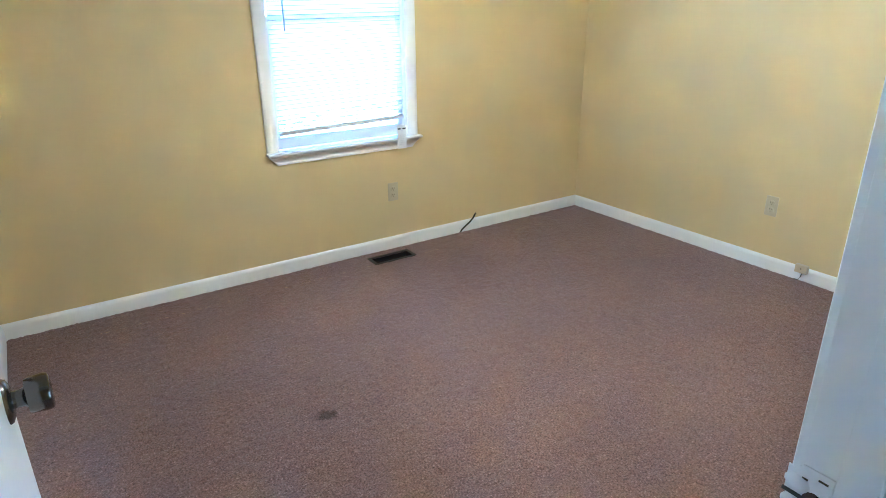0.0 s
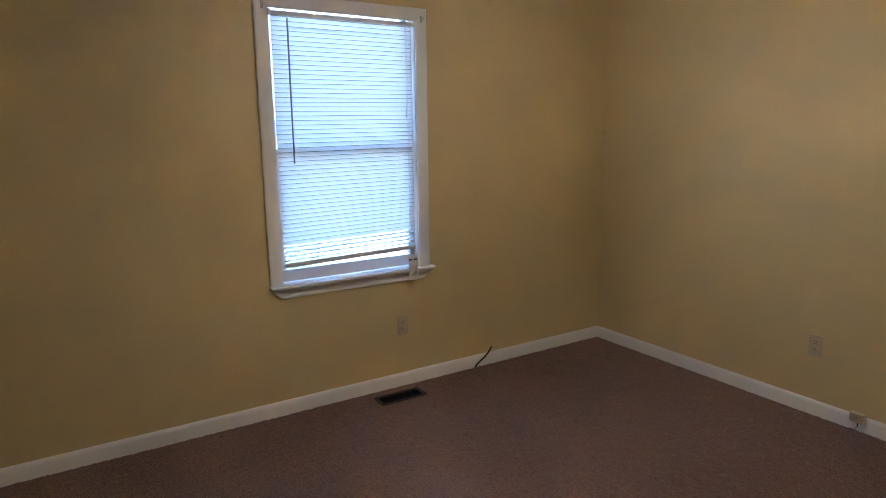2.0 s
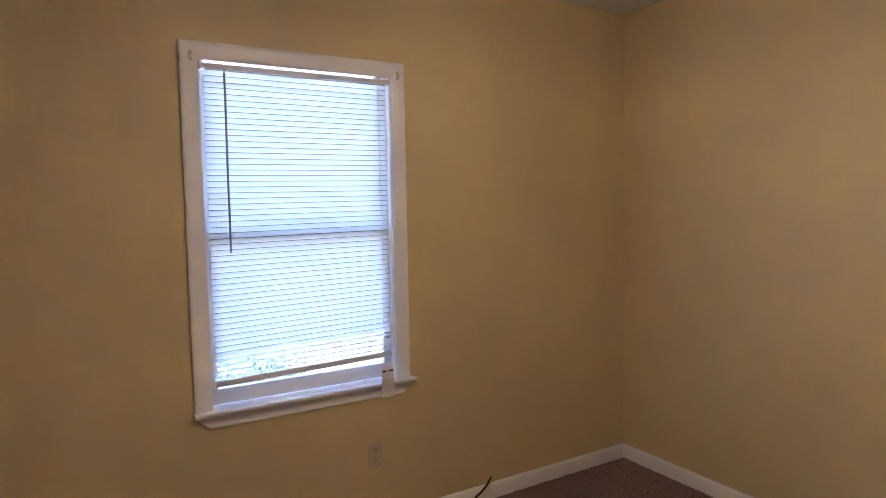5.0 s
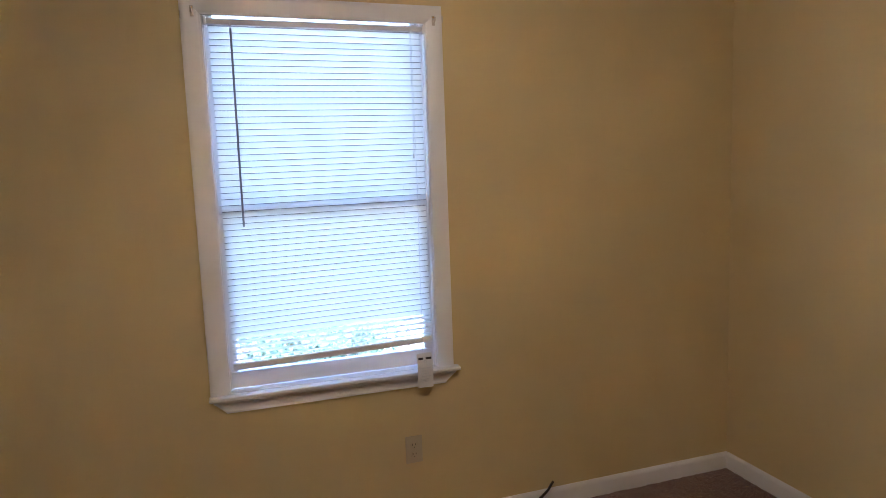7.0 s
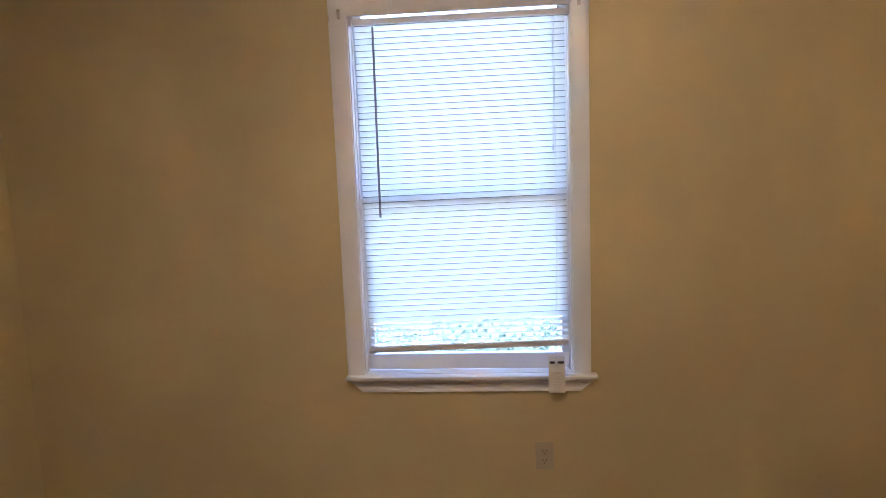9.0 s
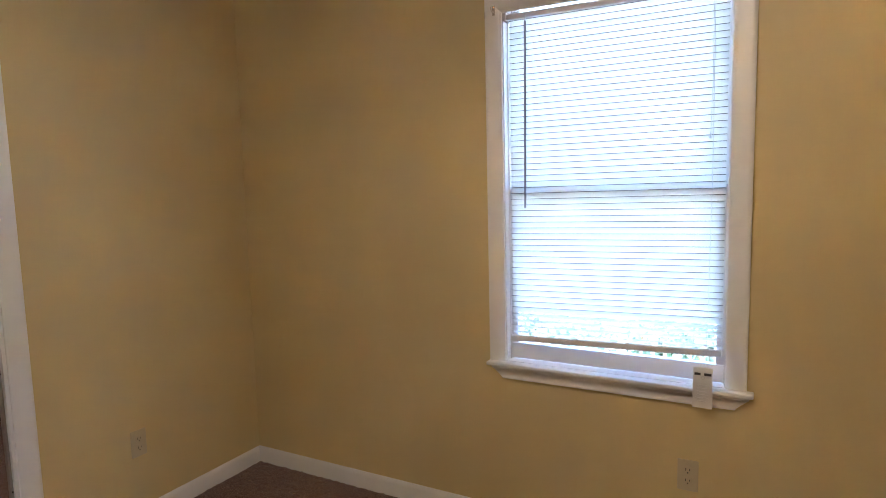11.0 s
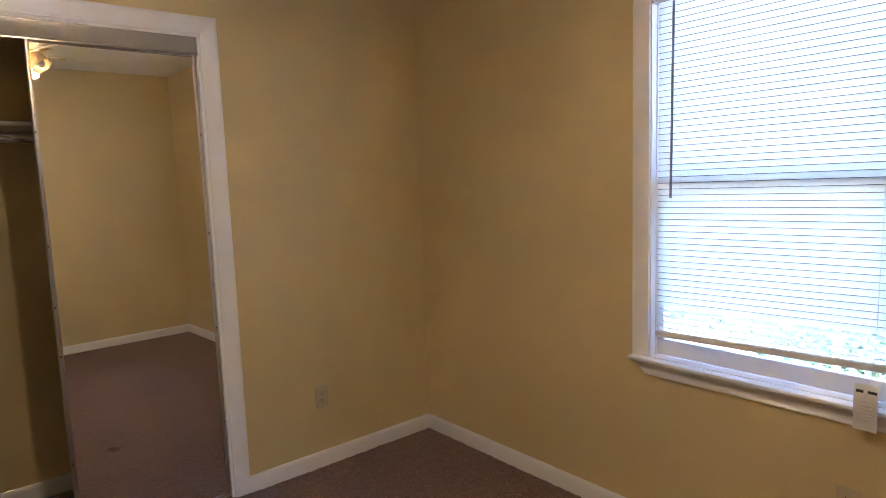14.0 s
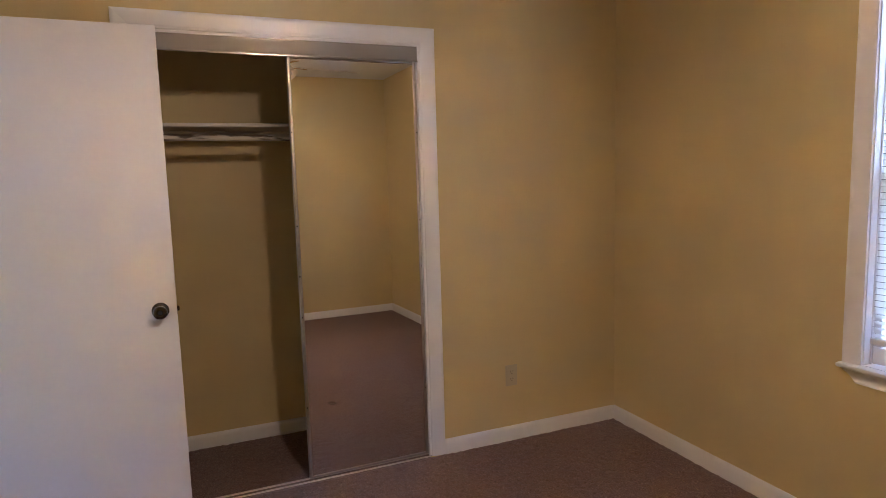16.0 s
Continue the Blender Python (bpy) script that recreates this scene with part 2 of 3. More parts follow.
def lathe(profile, n=24, m=None, closed=False):
    """Rings of (radius, height) about z, by way of m."""
    bm = bmesh.new()
    rings = []
    for r, z in profile:
        if r < 1e-5:
            rings.append([bm.verts.new((0, 0, z))])
        else:
            rings.append([bm.verts.new((r * math.cos(2 * math.pi * k / n), r * math.sin(2 * math.pi * k / n), z)) for k in range(n)])
    pairs = list(zip(rings, rings[1:])) + ([(rings[-1], rings[0])] if closed else [])
    for a, b in pairs:
        for k in range(n):
            j = (k + 1) % n
            f = [a[k], a[j], b[j], b[k]] if len(a) > 1 and len(b) > 1 else [a[0], b[j], b[k]] if len(a) == 1 else [a[k], a[j], b[0]]
            bm.faces.new(f)
    if m is not None:
        bm.transform(m)
    return bm


def tube(bm, points, r, n=8):
    points = [Vector(p) for p in points]
    rings = []
    for i, p in enumerate(points):
        d = (points[min(i + 1, len(points) - 1)] - points[max(i - 1, 0)]).normalized()
        side = d.cross(Vector((0, 0, 1)) if abs(d.z) < 0.9 else Vector((1, 0, 0))).normalized()
        up = side.cross(d)
        rings.append([bm.verts.new(p + r * (math.cos(2 * math.pi * k / n) * side + math.sin(2 * math.pi * k / n) * up)) for k in range(n)])
    for a, b in zip(rings, rings[1:]):
        for k in range(n):
            bm.faces.new([a[k], a[(k + 1) % n], b[(k + 1) % n], b[k]])
    bm.faces.new(rings[0][::-1])
    bm.faces.new(rings[-1])
    return bm


def sweep(profile, path, closed_profile=True):
    """A flat profile (list of (a, b)) carried along points, each with its own two axes."""
    bm = bmesh.new()
    rings = [[bm.verts.new(Vector(o) + a * Vector(u) + b * Vector(v)) for a, b in profile] for o, u, v in path]
    n = len(profile)
    for r, s in zip(rings, rings[1:]):
        for k in range(n):
            bm.faces.new([r[k], r[(k + 1) % n], s[(k + 1) % n], s[k]])
    bm.faces.new(rings[0][::-1])
    bm.faces.new(rings[-1])
    return bm


def slab(u, v, holes, w0, w1, axes):
    """A wall over u by v with openings right through it; axes maps (u, v, w) to the world."""
    us = sorted({*u, *[c for h in holes for c in h[:2]]})
    vs = sorted({*v, *[c for h in holes for c in h[2:]]})
    bm = bmesh.new()
    made = {}

    def vert(a, b, c):
        key = (a, b, c)
        if key not in made:
            made[key] = bm.verts.new(axes(a, b, c))
        return made[key]

    def solid(i, j):
        if not (0 <= i < len(us) - 1 and 0 <= j < len(vs) - 1):
            return False
        cu, cv = (us[i] + us[i + 1]) / 2, (vs[j] + vs[j + 1]) / 2
        return not any(h[0] < cu < h[1] and h[2] < cv < h[3] for h in holes)

    for i in range(len(us) - 1):
        for j in range(len(vs) - 1):
            if not solid(i, j):
                continue
            a, b, c, d = us[i], us[i + 1], vs[j], vs[j + 1]
            for w in (w0, w1):
                bm.faces.new([vert(a, c, w), vert(b, c, w), vert(b, d, w), vert(a, d, w)])
            for gone, p, q in ((not solid(i - 1, j), (a, c), (a, d)), (not solid(i + 1, j), (b, c), (b, d)),
                               (not solid(i, j - 1), (a, c), (b, c)), (not solid(i, j + 1), (a, d), (b, d))):
                if gone:
                    bm.faces.new([vert(*p, w0), vert(*q, w0), vert(*q, w1), vert(*p, w1)])
    return bm


def structure(ob, label, category):
    return tagged(ob, label, category, kind="structure")


# ---- shell of the room ----
structure(part("wall_north", slab((-0.75, XB + 0.14), (-0.5, ZC + 0.1), [(WX0, WX1, WZ0 - 0.02, WZT)], 0.0, 0.14, lambda u, v, w: (u, w, v)), M_WALL, soft=False),
          "yellow-tan painted wall with the window in it", "wall")
structure(part("wall_east", slab((-4.4, 0.0), (-0.5, ZC + 0.1), [], XB, XB + 0.14, lambda u, v, w: (w, u, v)), M_WALL, soft=False),
          "yellow-tan painted wall running on into the hall", "wall")
structure(part("wall_west", slab((YS, 0.0), (0, ZC), [(CY0, CY1, -0.01, CZ)], -0.1, 0.0, lambda u, v, w: (w, u, v)), M_WALL, soft=False),
          "yellow-tan painted wall with the closet opening", "wall")
structure(part("wall_south", slab((-0.75, XB), (0, ZC), [(DX0 - 0.02, DX1 + 0.02, -0.01, DZ + 0.02)], YS - 0.115, YS, lambda u, v, w: (u, w, v)), M_WALL, soft=False),
          "yellow-tan painted wall with the entrance doorway", "wall")
structure(part("wall_closet_back", boxed((-0.75, YS, 0), (-0.64, 0.0, ZC)), M_WALL, soft=False), "yellow-tan painted back wall of the closet", "wall")
structure(part("wall_closet_north", boxed((-0.64, -0.95, 0), (-0.1, -0.87, ZC)), M_WALL, soft=False), "yellow-tan painted end wall of the closet", "wall")
structure(part("wall_closet_south", boxed((-0.64, -2.72, 0), (-0.1, -2.64, ZC)), M_WALL, soft=False), "yellow-tan painted end wall of the closet", "wall")
# the opening is unseen, added so daylight bounces onto the entrance jamb
structure(part("wall_hall_south", slab((-0.75, XB), (0, ZC), [(1.2, 1.75, 0.4, 1.25)], -4.4, -4.3, lambda u, v, w: (u, w, v)), M_WALL, soft=False), "yellow-tan hall wall with an opening added to let in light", "wall")
structure(part("wall_hall_west", boxed((-0.75, -4.3, 0), (-0.65, YS - 0.115, ZC)), M_WALL, soft=False), "plain yellow-tan hall wall", "wall")
structure(part("ceiling", boxed((-0.75, -4.4, ZC), (XB, 0.0, ZC + 0.1)), M_CEIL, soft=False), "flat off-white painted ceiling", "ceiling")
# the deep south overhang is unseen, added to screen sky from the hall opening
structure(part("roof", boxed((-1.2, -6.3, ZC + 0.1), (XB + 0.5, 0.45, ZC + 0.22)), M_SIDING, soft=False), "plain flat roof with eaves and an added deep south overhang", "roof")


def carpet(name, x0, x1, y0, y1, step, label, tuck=""):
    """Pile carpet: an uneven sheet with a wavy, turned-down rim."""
    rng = np.random.default_rng(7)
    nx, ny = int((x1 - x0) / step) + 1, int((y1 - y0) / step) + 1
    xs, ys = np.linspace(x0, x1, nx), np.linspace(y0, y1, ny)
    gx, gy = np.meshgrid(xs, ys)
    z = rng.normal(0, 0.0016, gx.shape)
    z += 0.0012 * np.sin(gx * 5.1 + 1.7 * np.sin(gy * 3.3)) * np.sin(gy * 4.3 + gx)
    edge = np.minimum(np.minimum(gx - x0, x1 - gx), np.minimum(gy - y0, y1 - gy))
    inside = edge > step * 0.5
    for side, away in (("W", gx - x0), ("E", x1 - gx), ("S", gy - y0), ("N", y1 - gy)):
        if side in tuck:
            z = np.where(away < step * 0.5, -0.011, np.where(away < step * 1.5, z * 0.5, z))
    jx, jy = inside * rng.normal(0, step * 0.18, gx.shape), inside * rng.normal(0, step * 0.18, gx.shape)
    co = np.stack([gx + jx, gy + jy, z], -1).reshape(-1, 3)
    k = np.arange(nx * ny).reshape(ny, nx)
    quads = np.stack([k[:-1, :-1], k[:-1, 1:], k[1:, 1:], k[1:, :-1]], -1).reshape(-1, 4)
    me = bpy.data.meshes.new(name)
    me.vertices.add(len(co))
    me.vertices.foreach_set("co", co.ravel())
    me.loops.add(quads.size)
    me.loops.foreach_set("vertex_index", quads.ravel())
    me.polygons.add(len(quads))
    me.polygons.foreach_set("loop_start", np.arange(0, quads.size, 4))
    me.polygons.foreach_set("use_smooth", np.ones(len(quads), dtype=bool))
    me.update()
    me.materials.append(M_CARPET)
    return structure(new(name, me), label, "carpet")


VX0, VX1, VY0, VY1 = 1.855, 2.12, -0.203, -0.100   # floor register
carpet("floor", 0.012, XB - 0.012, YS, VY0, 0.011, "mauve-brown flecked wall-to-wall carpet", tuck="EW")
carpet("floor_strip_west", 0.012, VX0, VY0, -0.012, 0.011, "mauve-brown flecked carpet under the window wall", tuck="WN")
carpet("floor_strip_east", VX1, XB - 0.012, VY0, -0.012, 0.011, "mauve-brown flecked carpet under the window wall", tuck="EN")
carpet("floor_strip_north", VX0, VX1, VY1, -0.012, 0.011, "mauve-brown flecked carpet behind the floor register", tuck="N")
carpet("floor_closet", -0.628, 0.012, -2.64, -0.95, 0.011, "mauve-brown flecked carpet inside the closet", tuck="W")
carpet("floor_hall", -0.65, XB, -4.3, YS, 0.03, "mauve-brown flecked carpet in the hall")
structure(part("subfloor", slab((-0.75, XB), (-4.4, 0.0), [(VX0 + 0.001, VX1 - 0.001, VY0 + 0.001, VY1 - 0.001)], -0.12, -0.02, lambda u, v, w: (u, v, w)), M_WORN, soft=False), "bare wooden subfloor under the carpet", "floor")


# ---- baseboards ----
BASE = [(0.0, -0.018), (0.012, -0.018), (0.012, 0.050), (0.0105, 0.060), (0.007, 0.0675), (0.003, 0.0725), (0.0, 0.073)]


def baseboard(a, b, out, label="white painted wooden baseboard"):
    """Along the wall from a to b; out is the way into the room."""
    a, b = Vector((*a, 0)), Vector((*b, 0))
    n = max(2, int((b - a).length / 0.25))
    path = [(a + (b - a) * k / n, (*out, 0), (0, 0, 1)) for k in range(n + 1)]
    return structure(part("baseboard", sweep(BASE, path), M_TRIM), label, "baseboard")


baseboard((0.0, 0.0), (XB, 0.0), (0, -1))
baseboard((XB, -0.012), (XB, YS), (-1, 0))
baseboard((0.0, -0.012), (0.0, CY1 + 0.07), (1, 0))
baseboard((0.0, CY0 - 0.07), (0.0, YS), (1, 0))
baseboard((DX1 + 0.08, YS), (XB - 0.012, YS), (0, 1))
baseboard((-0.64, -0.95), (-0.64, -2.64), (1, 0), "white painted baseboard inside the closet")
baseboard((-0.628, -2.64), (-0.1, -2.64), (0, 1), "white painted baseboard inside the closet")
baseboard((-0.628, -0.95), (-0.1, -0.95), (0, -1), "white painted baseboard inside the closet")

# ---- casings: boards with an eased outer edge and a bead ----
CASE = [(0.0, 0.0), (0.0, 0.010), (0.004, 0.0125), (0.010, 0.0125), (0.013, 0.0145), (0.050, 0.018), (0.062, 0.018), (0.066, 0.015), (0.066, 0.0)]


def casing_leg(origin, across, out, z0, z1, mitre, width, name="trim", parent=None):
    """A leg whose profile starts at the opening's edge; its top is mitred by 45 degrees."""
    k = width / 0.066
    bm = bmesh.new()
    lo = [bm.verts.new(Vector((*origin, z0)) + a * k * Vector(across) + b * Vector(out)) for a, b in CASE]
    hi = [bm.verts.new(Vector((*origin, z1 + (a * k if mitre else 0))) + a * k * Vector(across) + b * Vector(out)) for a, b in CASE]
    n = len(CASE)
    for i in range(n):
        bm.faces.new([lo[i], lo[(i + 1) % n], hi[(i + 1) % n], hi[i]])
    bm.faces.new(lo)
    bm.faces.new(hi)
    return part(name, bm, M_TRIM, parent)


def casing_head(p, q, along, out, z, width, name="trim", parent=None):
    k = width / 0.066
    bm = bmesh.new()
    ends = []
    for o, s in ((p, -1), (q, 1)):
        ends.append([bm.verts.new(Vector((*o, z + a * k)) + s * a * k * Vector(along) + b * Vector(out)) for a, b in CASE])
    n = len(CASE)
    for i in range(n):
        bm.faces.new([ends[0][i], ends[0][(i + 1) % n], ends[1][(i + 1) % n], ends[1][i]])
    bm.faces.new(ends[0])
    bm.faces.new(ends[1])
    return part(name, bm, M_TRIM, parent)


# ---- window ----
window = thing("window_1", pose(0, 0, 0), "white double-hung window in white casing with stool and apron", "window", kind="structure")
casing_leg((WX0, 0), (-1, 0, 0), (0, -1, 0), WZ0, WZ1, True, 0.066, "casing", window)
casing_leg((WX1, 0), (1, 0, 0), (0, -1, 0), WZ0, WZ1, True, 0.066, "casing", window)
casing_head((WX0, 0), (WX1, 0), (1, 0, 0), (0, -1, 0), WZ1, 0.066, "casing", window)
part("window_sill", boxed((1.331, -0.045, 0.681), (2.296, 0.0, WZ0), 0.005, 3), M_TRIM, window)
part("sill_board", boxed((WX0, 0.0, 0.675), (WX1, 0.052, WZ0)), M_TRIM, window)


def apron():
    bm = bmesh.new()
    top, low = (1.342, 2.286), (1.389, 2.238)
    rows = []
    for z, (a, b), y in ((0.681, top, -0.019), (0.668, (top[0] + 0.004, top[1] - 0.004), -0.019), (0.660, (top[0] + 0.013, top[1] - 0.013), -0.014), (0.640, (low[0] - 0.012, low[1] + 0.012), -0.011), (0.634, (low[0] - 0.006, low[1] + 0.006), -0.013), (0.627, low, -0.013)):
        rows.append([bm.verts.new((a, 0, z)), bm.verts.new((a, y, z)), bm.verts.new((b, y, z)), bm.verts.new((b, 0, z))])
    for r, s in zip(rows, rows[1:]):
        for k in range(3):
            bm.faces.new([r[k], r[k + 1], s[k + 1], s[k]])
    bm.faces.new(rows[0])
    bm.faces.new(rows[-1])
    return bm


part("apron", apron(), M_TRIM, window)
for x0, x1 in ((WX0, WX0 + 0.004), (WX1 - 0.004, WX1)):
    part("jamb", boxed((x0, 0.0, WZ0), (x1, 0.14, WZT)), M_VINYL, window)
part("head_jamb", boxed((WX0 + 0.004, 0.0, WZT - 0.008), (WX1 - 0.004, 0.14, WZT)), M_VINYL, window)
part("outer_sill", boxed((WX0, 0.052, 0.655), (WX1, 0.19, WZ0 - 0.004), 0.004), M_VINYL, window)
for x0, x1 in ((WX0 + 0.004, WX0 + 0.010), (WX1 - 0.010, WX1 - 0.004)):
    part("jamb_liner", boxed((x0, 0.0325, WZ0), (x1, 0.0385, WZT - 0.008), 0.001), M_VINYL, window)
SX0, SX1 = WX0 + 0.004, WX1 - 0.004


def sash(z0, z1, y0, y1, low, high):
    s = part("sash", boxed((SX0, y0, z0), (SX1, y1, z0 + low), 0.003), M_VINYL, window)
    part("top_rail", boxed((SX0, y0, z1 - high), (SX1, y1, z1), 0.003), M_VINYL, s)
    for x0, x1 in ((SX0, SX0 + 0.032), (SX1 - 0.032, SX1)):
        part("stile", boxed((x0, y0 + 0.001, z0 + low), (x1, y1 - 0.001, z1 - high), 0.003), M_VINYL, s)
    pane = part("pane", boxed((SX0 + 0.030, (y0 + y1) / 2 - 0.002, z0 + low - 0.004), (SX1 - 0.030, (y0 + y1) / 2 + 0.002, z1 - high + 0.004)), M_GLASS, s, soft=False)
    pane.visible_shadow = False
    return s


sash(WZ0 + 0.004, 1.386, 0.040, 0.072, 0.063, 0.030)
sash(1.358, WZT - 0.008, 0.078, 0.110, 0.030, 0.020)
for x in (1.62, 1.99):
    lock = part("sash_lock", boxed((x - 0.022, 0.044, 1.386), (x + 0.022, 0.068, 1.394), 0.003), M_VINYL, window)
    part("lock_lever", boxed((x - 0.004, 0.034, 1.394), (x + 0.018, 0.056, 1.400), 0.002), M_VINYL, lock)

# ---- mini blind ----
blind = thing("mini_blind", pose(1.81, 0.022, 2.041), "white vinyl mini blind, closed, with a crooked bottom rail", "blind")
part("headrail", boxed((-0.398, -0.026, -0.021), (0.394, 0.012, 0.000), 0.003), M_VINYL, blind)
for x in (-0.396, 0.391):
    part("bracket", boxed((x - 0.006, -0.030, -0.024), (x + 0.006, 0.014, 0.006), 0.002), M_VINYL, blind)


def slat_mesh():
    """Arched slat; an opaque dark strip on the room-side edge (material slot 1) paints the shade line between slats."""
    bm = bmesh.new()
    us = [-0.0127, -0.0107, -0.0080, -0.0040, 0.0, 0.0040, 0.0080, 0.0127]
    arc = [(u, 0.0016 * (1 - (u / 0.0127) ** 2)) for u in us]
    prof = arc + [(a, b - 0.0004) for a, b in reversed(arc)]
    ring = [[bm.verts.new((x, a, b)) for a, b in prof] for x in (-0.386, 0.382)]
    n = len(prof)
    for k in range(n):
        f = bm.faces.new([ring[0][k], ring[0][(k + 1) % n], ring[1][(k + 1) % n], ring[1][k]])
        # slot 1: painted shade strip at the slat's edge
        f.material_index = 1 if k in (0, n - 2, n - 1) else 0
    bm.faces.new(ring[0])
    bm.faces.new(ring[1])
    return bm


SLATS, TOP, LOW_L, LOW_R = 54, -0.0325, -1.226, -1.205
first = None
for i in range(SLATS):
    f = i / (SLATS - 1)
    zl, zr = TOP + (LOW_L - TOP) * f, TOP + (LOW_R - TOP) * f
    tilt = -71 + random.uniform(-1.0, 1.0)
    if i == 2:
        tilt = -54
    if i >= SLATS - 4:
        tilt = -42 + 4 * (i - SLATS + 4)
    place = pose(0.0, -0.002, (zl + zr) / 2, tilt, math.degrees(math.atan2(zl - zr, 0.782)), 0)
    if first is None:
        first = part("slat", slat_mesh(), M_SLAT, blind, place=place)
        first.data.materials.append(M_EDGE_SHADE)
    else:
        again(first, place)
part("bottom_rail", boxed((-0.388, -0.013, -0.010), (0.384, 0.011, 0.013), 0.005), M_VINYL, blind,
     place=pose(0, -0.010, -1.240, 0, math.degrees(math.atan2(LOW_L - LOW_R, 0.782)), 0))
for x in (-0.29, 0.0, 0.29):
    ladder = bmesh.new()
    tube(ladder, [(x, -0.0165, -0.015), (x, -0.0165, -1.222)], 0.00035, 5)
    tube(ladder, [(x, 0.009, -0.015), (x, 0.009, -1.222)], 0.00035, 5)
    part("ladder_cord", ladder, M_CORD, blind)
wand = part("tilt_wand", tube(bmesh.new(), [(-0.312, -0.034, -0.035), (-0.314, -0.036, -0.4), (-0.315, -0.040, -0.728)], 0.0042, 6), M_WAND, blind, "grey plastic tilt wand")
part("wand_hook", tube(bmesh.new(), [(-0.312, -0.022, -0.012), (-0.312, -0.032, -0.020), (-0.312, -0.034, -0.040)], 0.0022, 6), M_CORD, wand)
lift = bmesh.new()
tube(lift, [(0.336, -0.028, -0.012), (0.338, -0.029, -0.3), (0.334, -0.029, -0.49)], 0.0011, 6)
tube(lift, [(0.341, -0.028, -0.012), (0.343, -0.029, -0.6), (0.338, -0.030, -1.15), (0.333, -0.044, -1.27)], 0.0011, 6)
cord = part("lift_cord", lift, M_CORD, blind)
part("tassel", lathe([(0.0, 0.010), (0.002, 0.009), (0.0042, -0.007), (0.0035, -0.010), (0.0, -0.010)], 12, pose(0.334, -0.029, -0.49)), M_CORD, cord)

# hang tag on the blind's cord
tag = thing("hang_tag", pose(2.141, -0.056, 0.703), "white printed paper tag hanging from the blind cord", "tag")


def tag_sheet():
    bm = bmesh.new()
    rows = []
    for k in range(9):
        z = 0.068 - 0.136 * k / 8
        y = 0.014 * max(0, (z - 0.01) / 0.058) ** 2 - 0.003 * math.sin(k * 0.8)
        rows.append([[bm.verts.new((x, y + w + 0.0015 * math.cos(x * 60), z)) for x in (-0.031, -0.010, 0.010, 0.031)] for w in (0, 0.0006)])
    for r, s in zip(rows, rows[1:]):
        for w in (0, 1):
            for k in range(3):
                bm.faces.new([r[w][k], r[w][k + 1], s[w][k + 1], s[w][k]])
        for k in (0, 3):
            bm.faces.new([r[0][k], r[1][k], s[1][k], s[0][k]])
    for r in (rows[0], rows[-1]):
        for k in range(3):
            bm.faces.new([r[0][k], r[0][k + 1], r[1][k + 1], r[1][k]])
    return bm


part("sheet", tag_sheet(), M_PAPER, tag)
for x0, x1 in ((-0.026, -0.007), (0.004, 0.027)):
    part("print_bar", boxed((x0, 0.0020, 0.045), (x1, 0.0048, 0.053)), M_INK, tag)
part("eyelet", lathe([(0.0035, -0.0012), (0.0065, -0.0012), (0.0065, 0.0012), (0.0035, 0.0012)], 14, pose(0.001, 0.0025, 0.037, 80), True), M_FAINT, tag)
for k in range(6):
    part("print_line", boxed((-0.020 + 0.003 * (k % 2), -0.0062, 0.012 - 0.011 * k), (0.021 - 0.004 * (k % 3), -0.0042, 0.0134 - 0.011 * k)), M_FAINT, tag)

# curtain rod brackets on the casing
for x, z, big in ((1.376, 2.060, 1), (1.338, 2.046, 0), (2.239, 2.062, 1), (2.276, 2.068, 0)):
    k = thing("curtain_bracket", pose(x, -0.018 if big else -0.008, z), "small metal curtain rod bracket screwed to the window casing", "bracket", "curtain rod brackets")
    if big:
        part("plate", boxed((-0.006, -0.0025, -0.020), (0.006, 0.0005, 0.016), 0.001), M_ZINC, k)
        part("hook", tube(bmesh.new(), [(0, -0.002, -0.008), (0, -0.018, -0.010), (0, -0.026, -0.006), (0, -0.027, 0.006)], 0.0022, 6), M_ZINC, k)
        part("screw", lathe([(0.0, 0.0022), (0.003, 0.0012), (0.0034, 0.0)], 10, pose(0, -0.0025, 0.010, 90)), M_BRASS, k)
    else:
        s = -1 if x < 1.8 else 1
        part("plate", boxed((-0.002, -0.010, -0.012), (0.0025, 0.006, 0.012), 0.0008), M_ZINC, k)
        part("screw", lathe([(0.0, 0.0026), (0.0028, 0.0016), (0.0034, 0.0)], 10, pose(s * 0.0025, -0.002, 0.0, 0, s * 90)), M_BRASS, k)


# ---- outlets ----
def outlet(place, label):
    o = thing("wall_outlet", place, label, "outlet", "wall outlets")
    part("cover_plate", boxed((-0.035, -0.006, -0.057), (0.035, 0.0, 0.057), 0.003, 3), M_ALMOND, o)
    for z in (-0.0195, 0.0195):
        bm = lathe([(0.0, 0.002), (0.0165, 0.002), (0.0175, 0.0012), (0.0175, -0.002)], 24, pose(0, -0.006, z, 90))
        for v in bm.verts:
            v.co.z = z + max(-0.0135, min(0.0135, v.co.z - z))
        face = part("receptacle", bm, M_ALMOND, o)
        for x, h in ((-0.0065, 0.0045), (0.0065, 0.0037)):
            part("slot", boxed((x - 0.0013, -0.0086, z + 0.003 - h), (x + 0.0013, -0.0078, z + 0.003 + h)), M_DARK, face)
        part("ground_hole", lathe([(0.0, 0.0), (0.0026, 0.0), (0.0026, -0.0008)], 10, pose(0, -0.0084, z - 0.0085, 90)), M_DARK, face)
    part("screw", lathe([(0.0, 0.0015), (0.0025, 0.0008), (0.003, 0.0)], 10, pose(0, -0.006, 0, 90)), M_ALMOND, o)
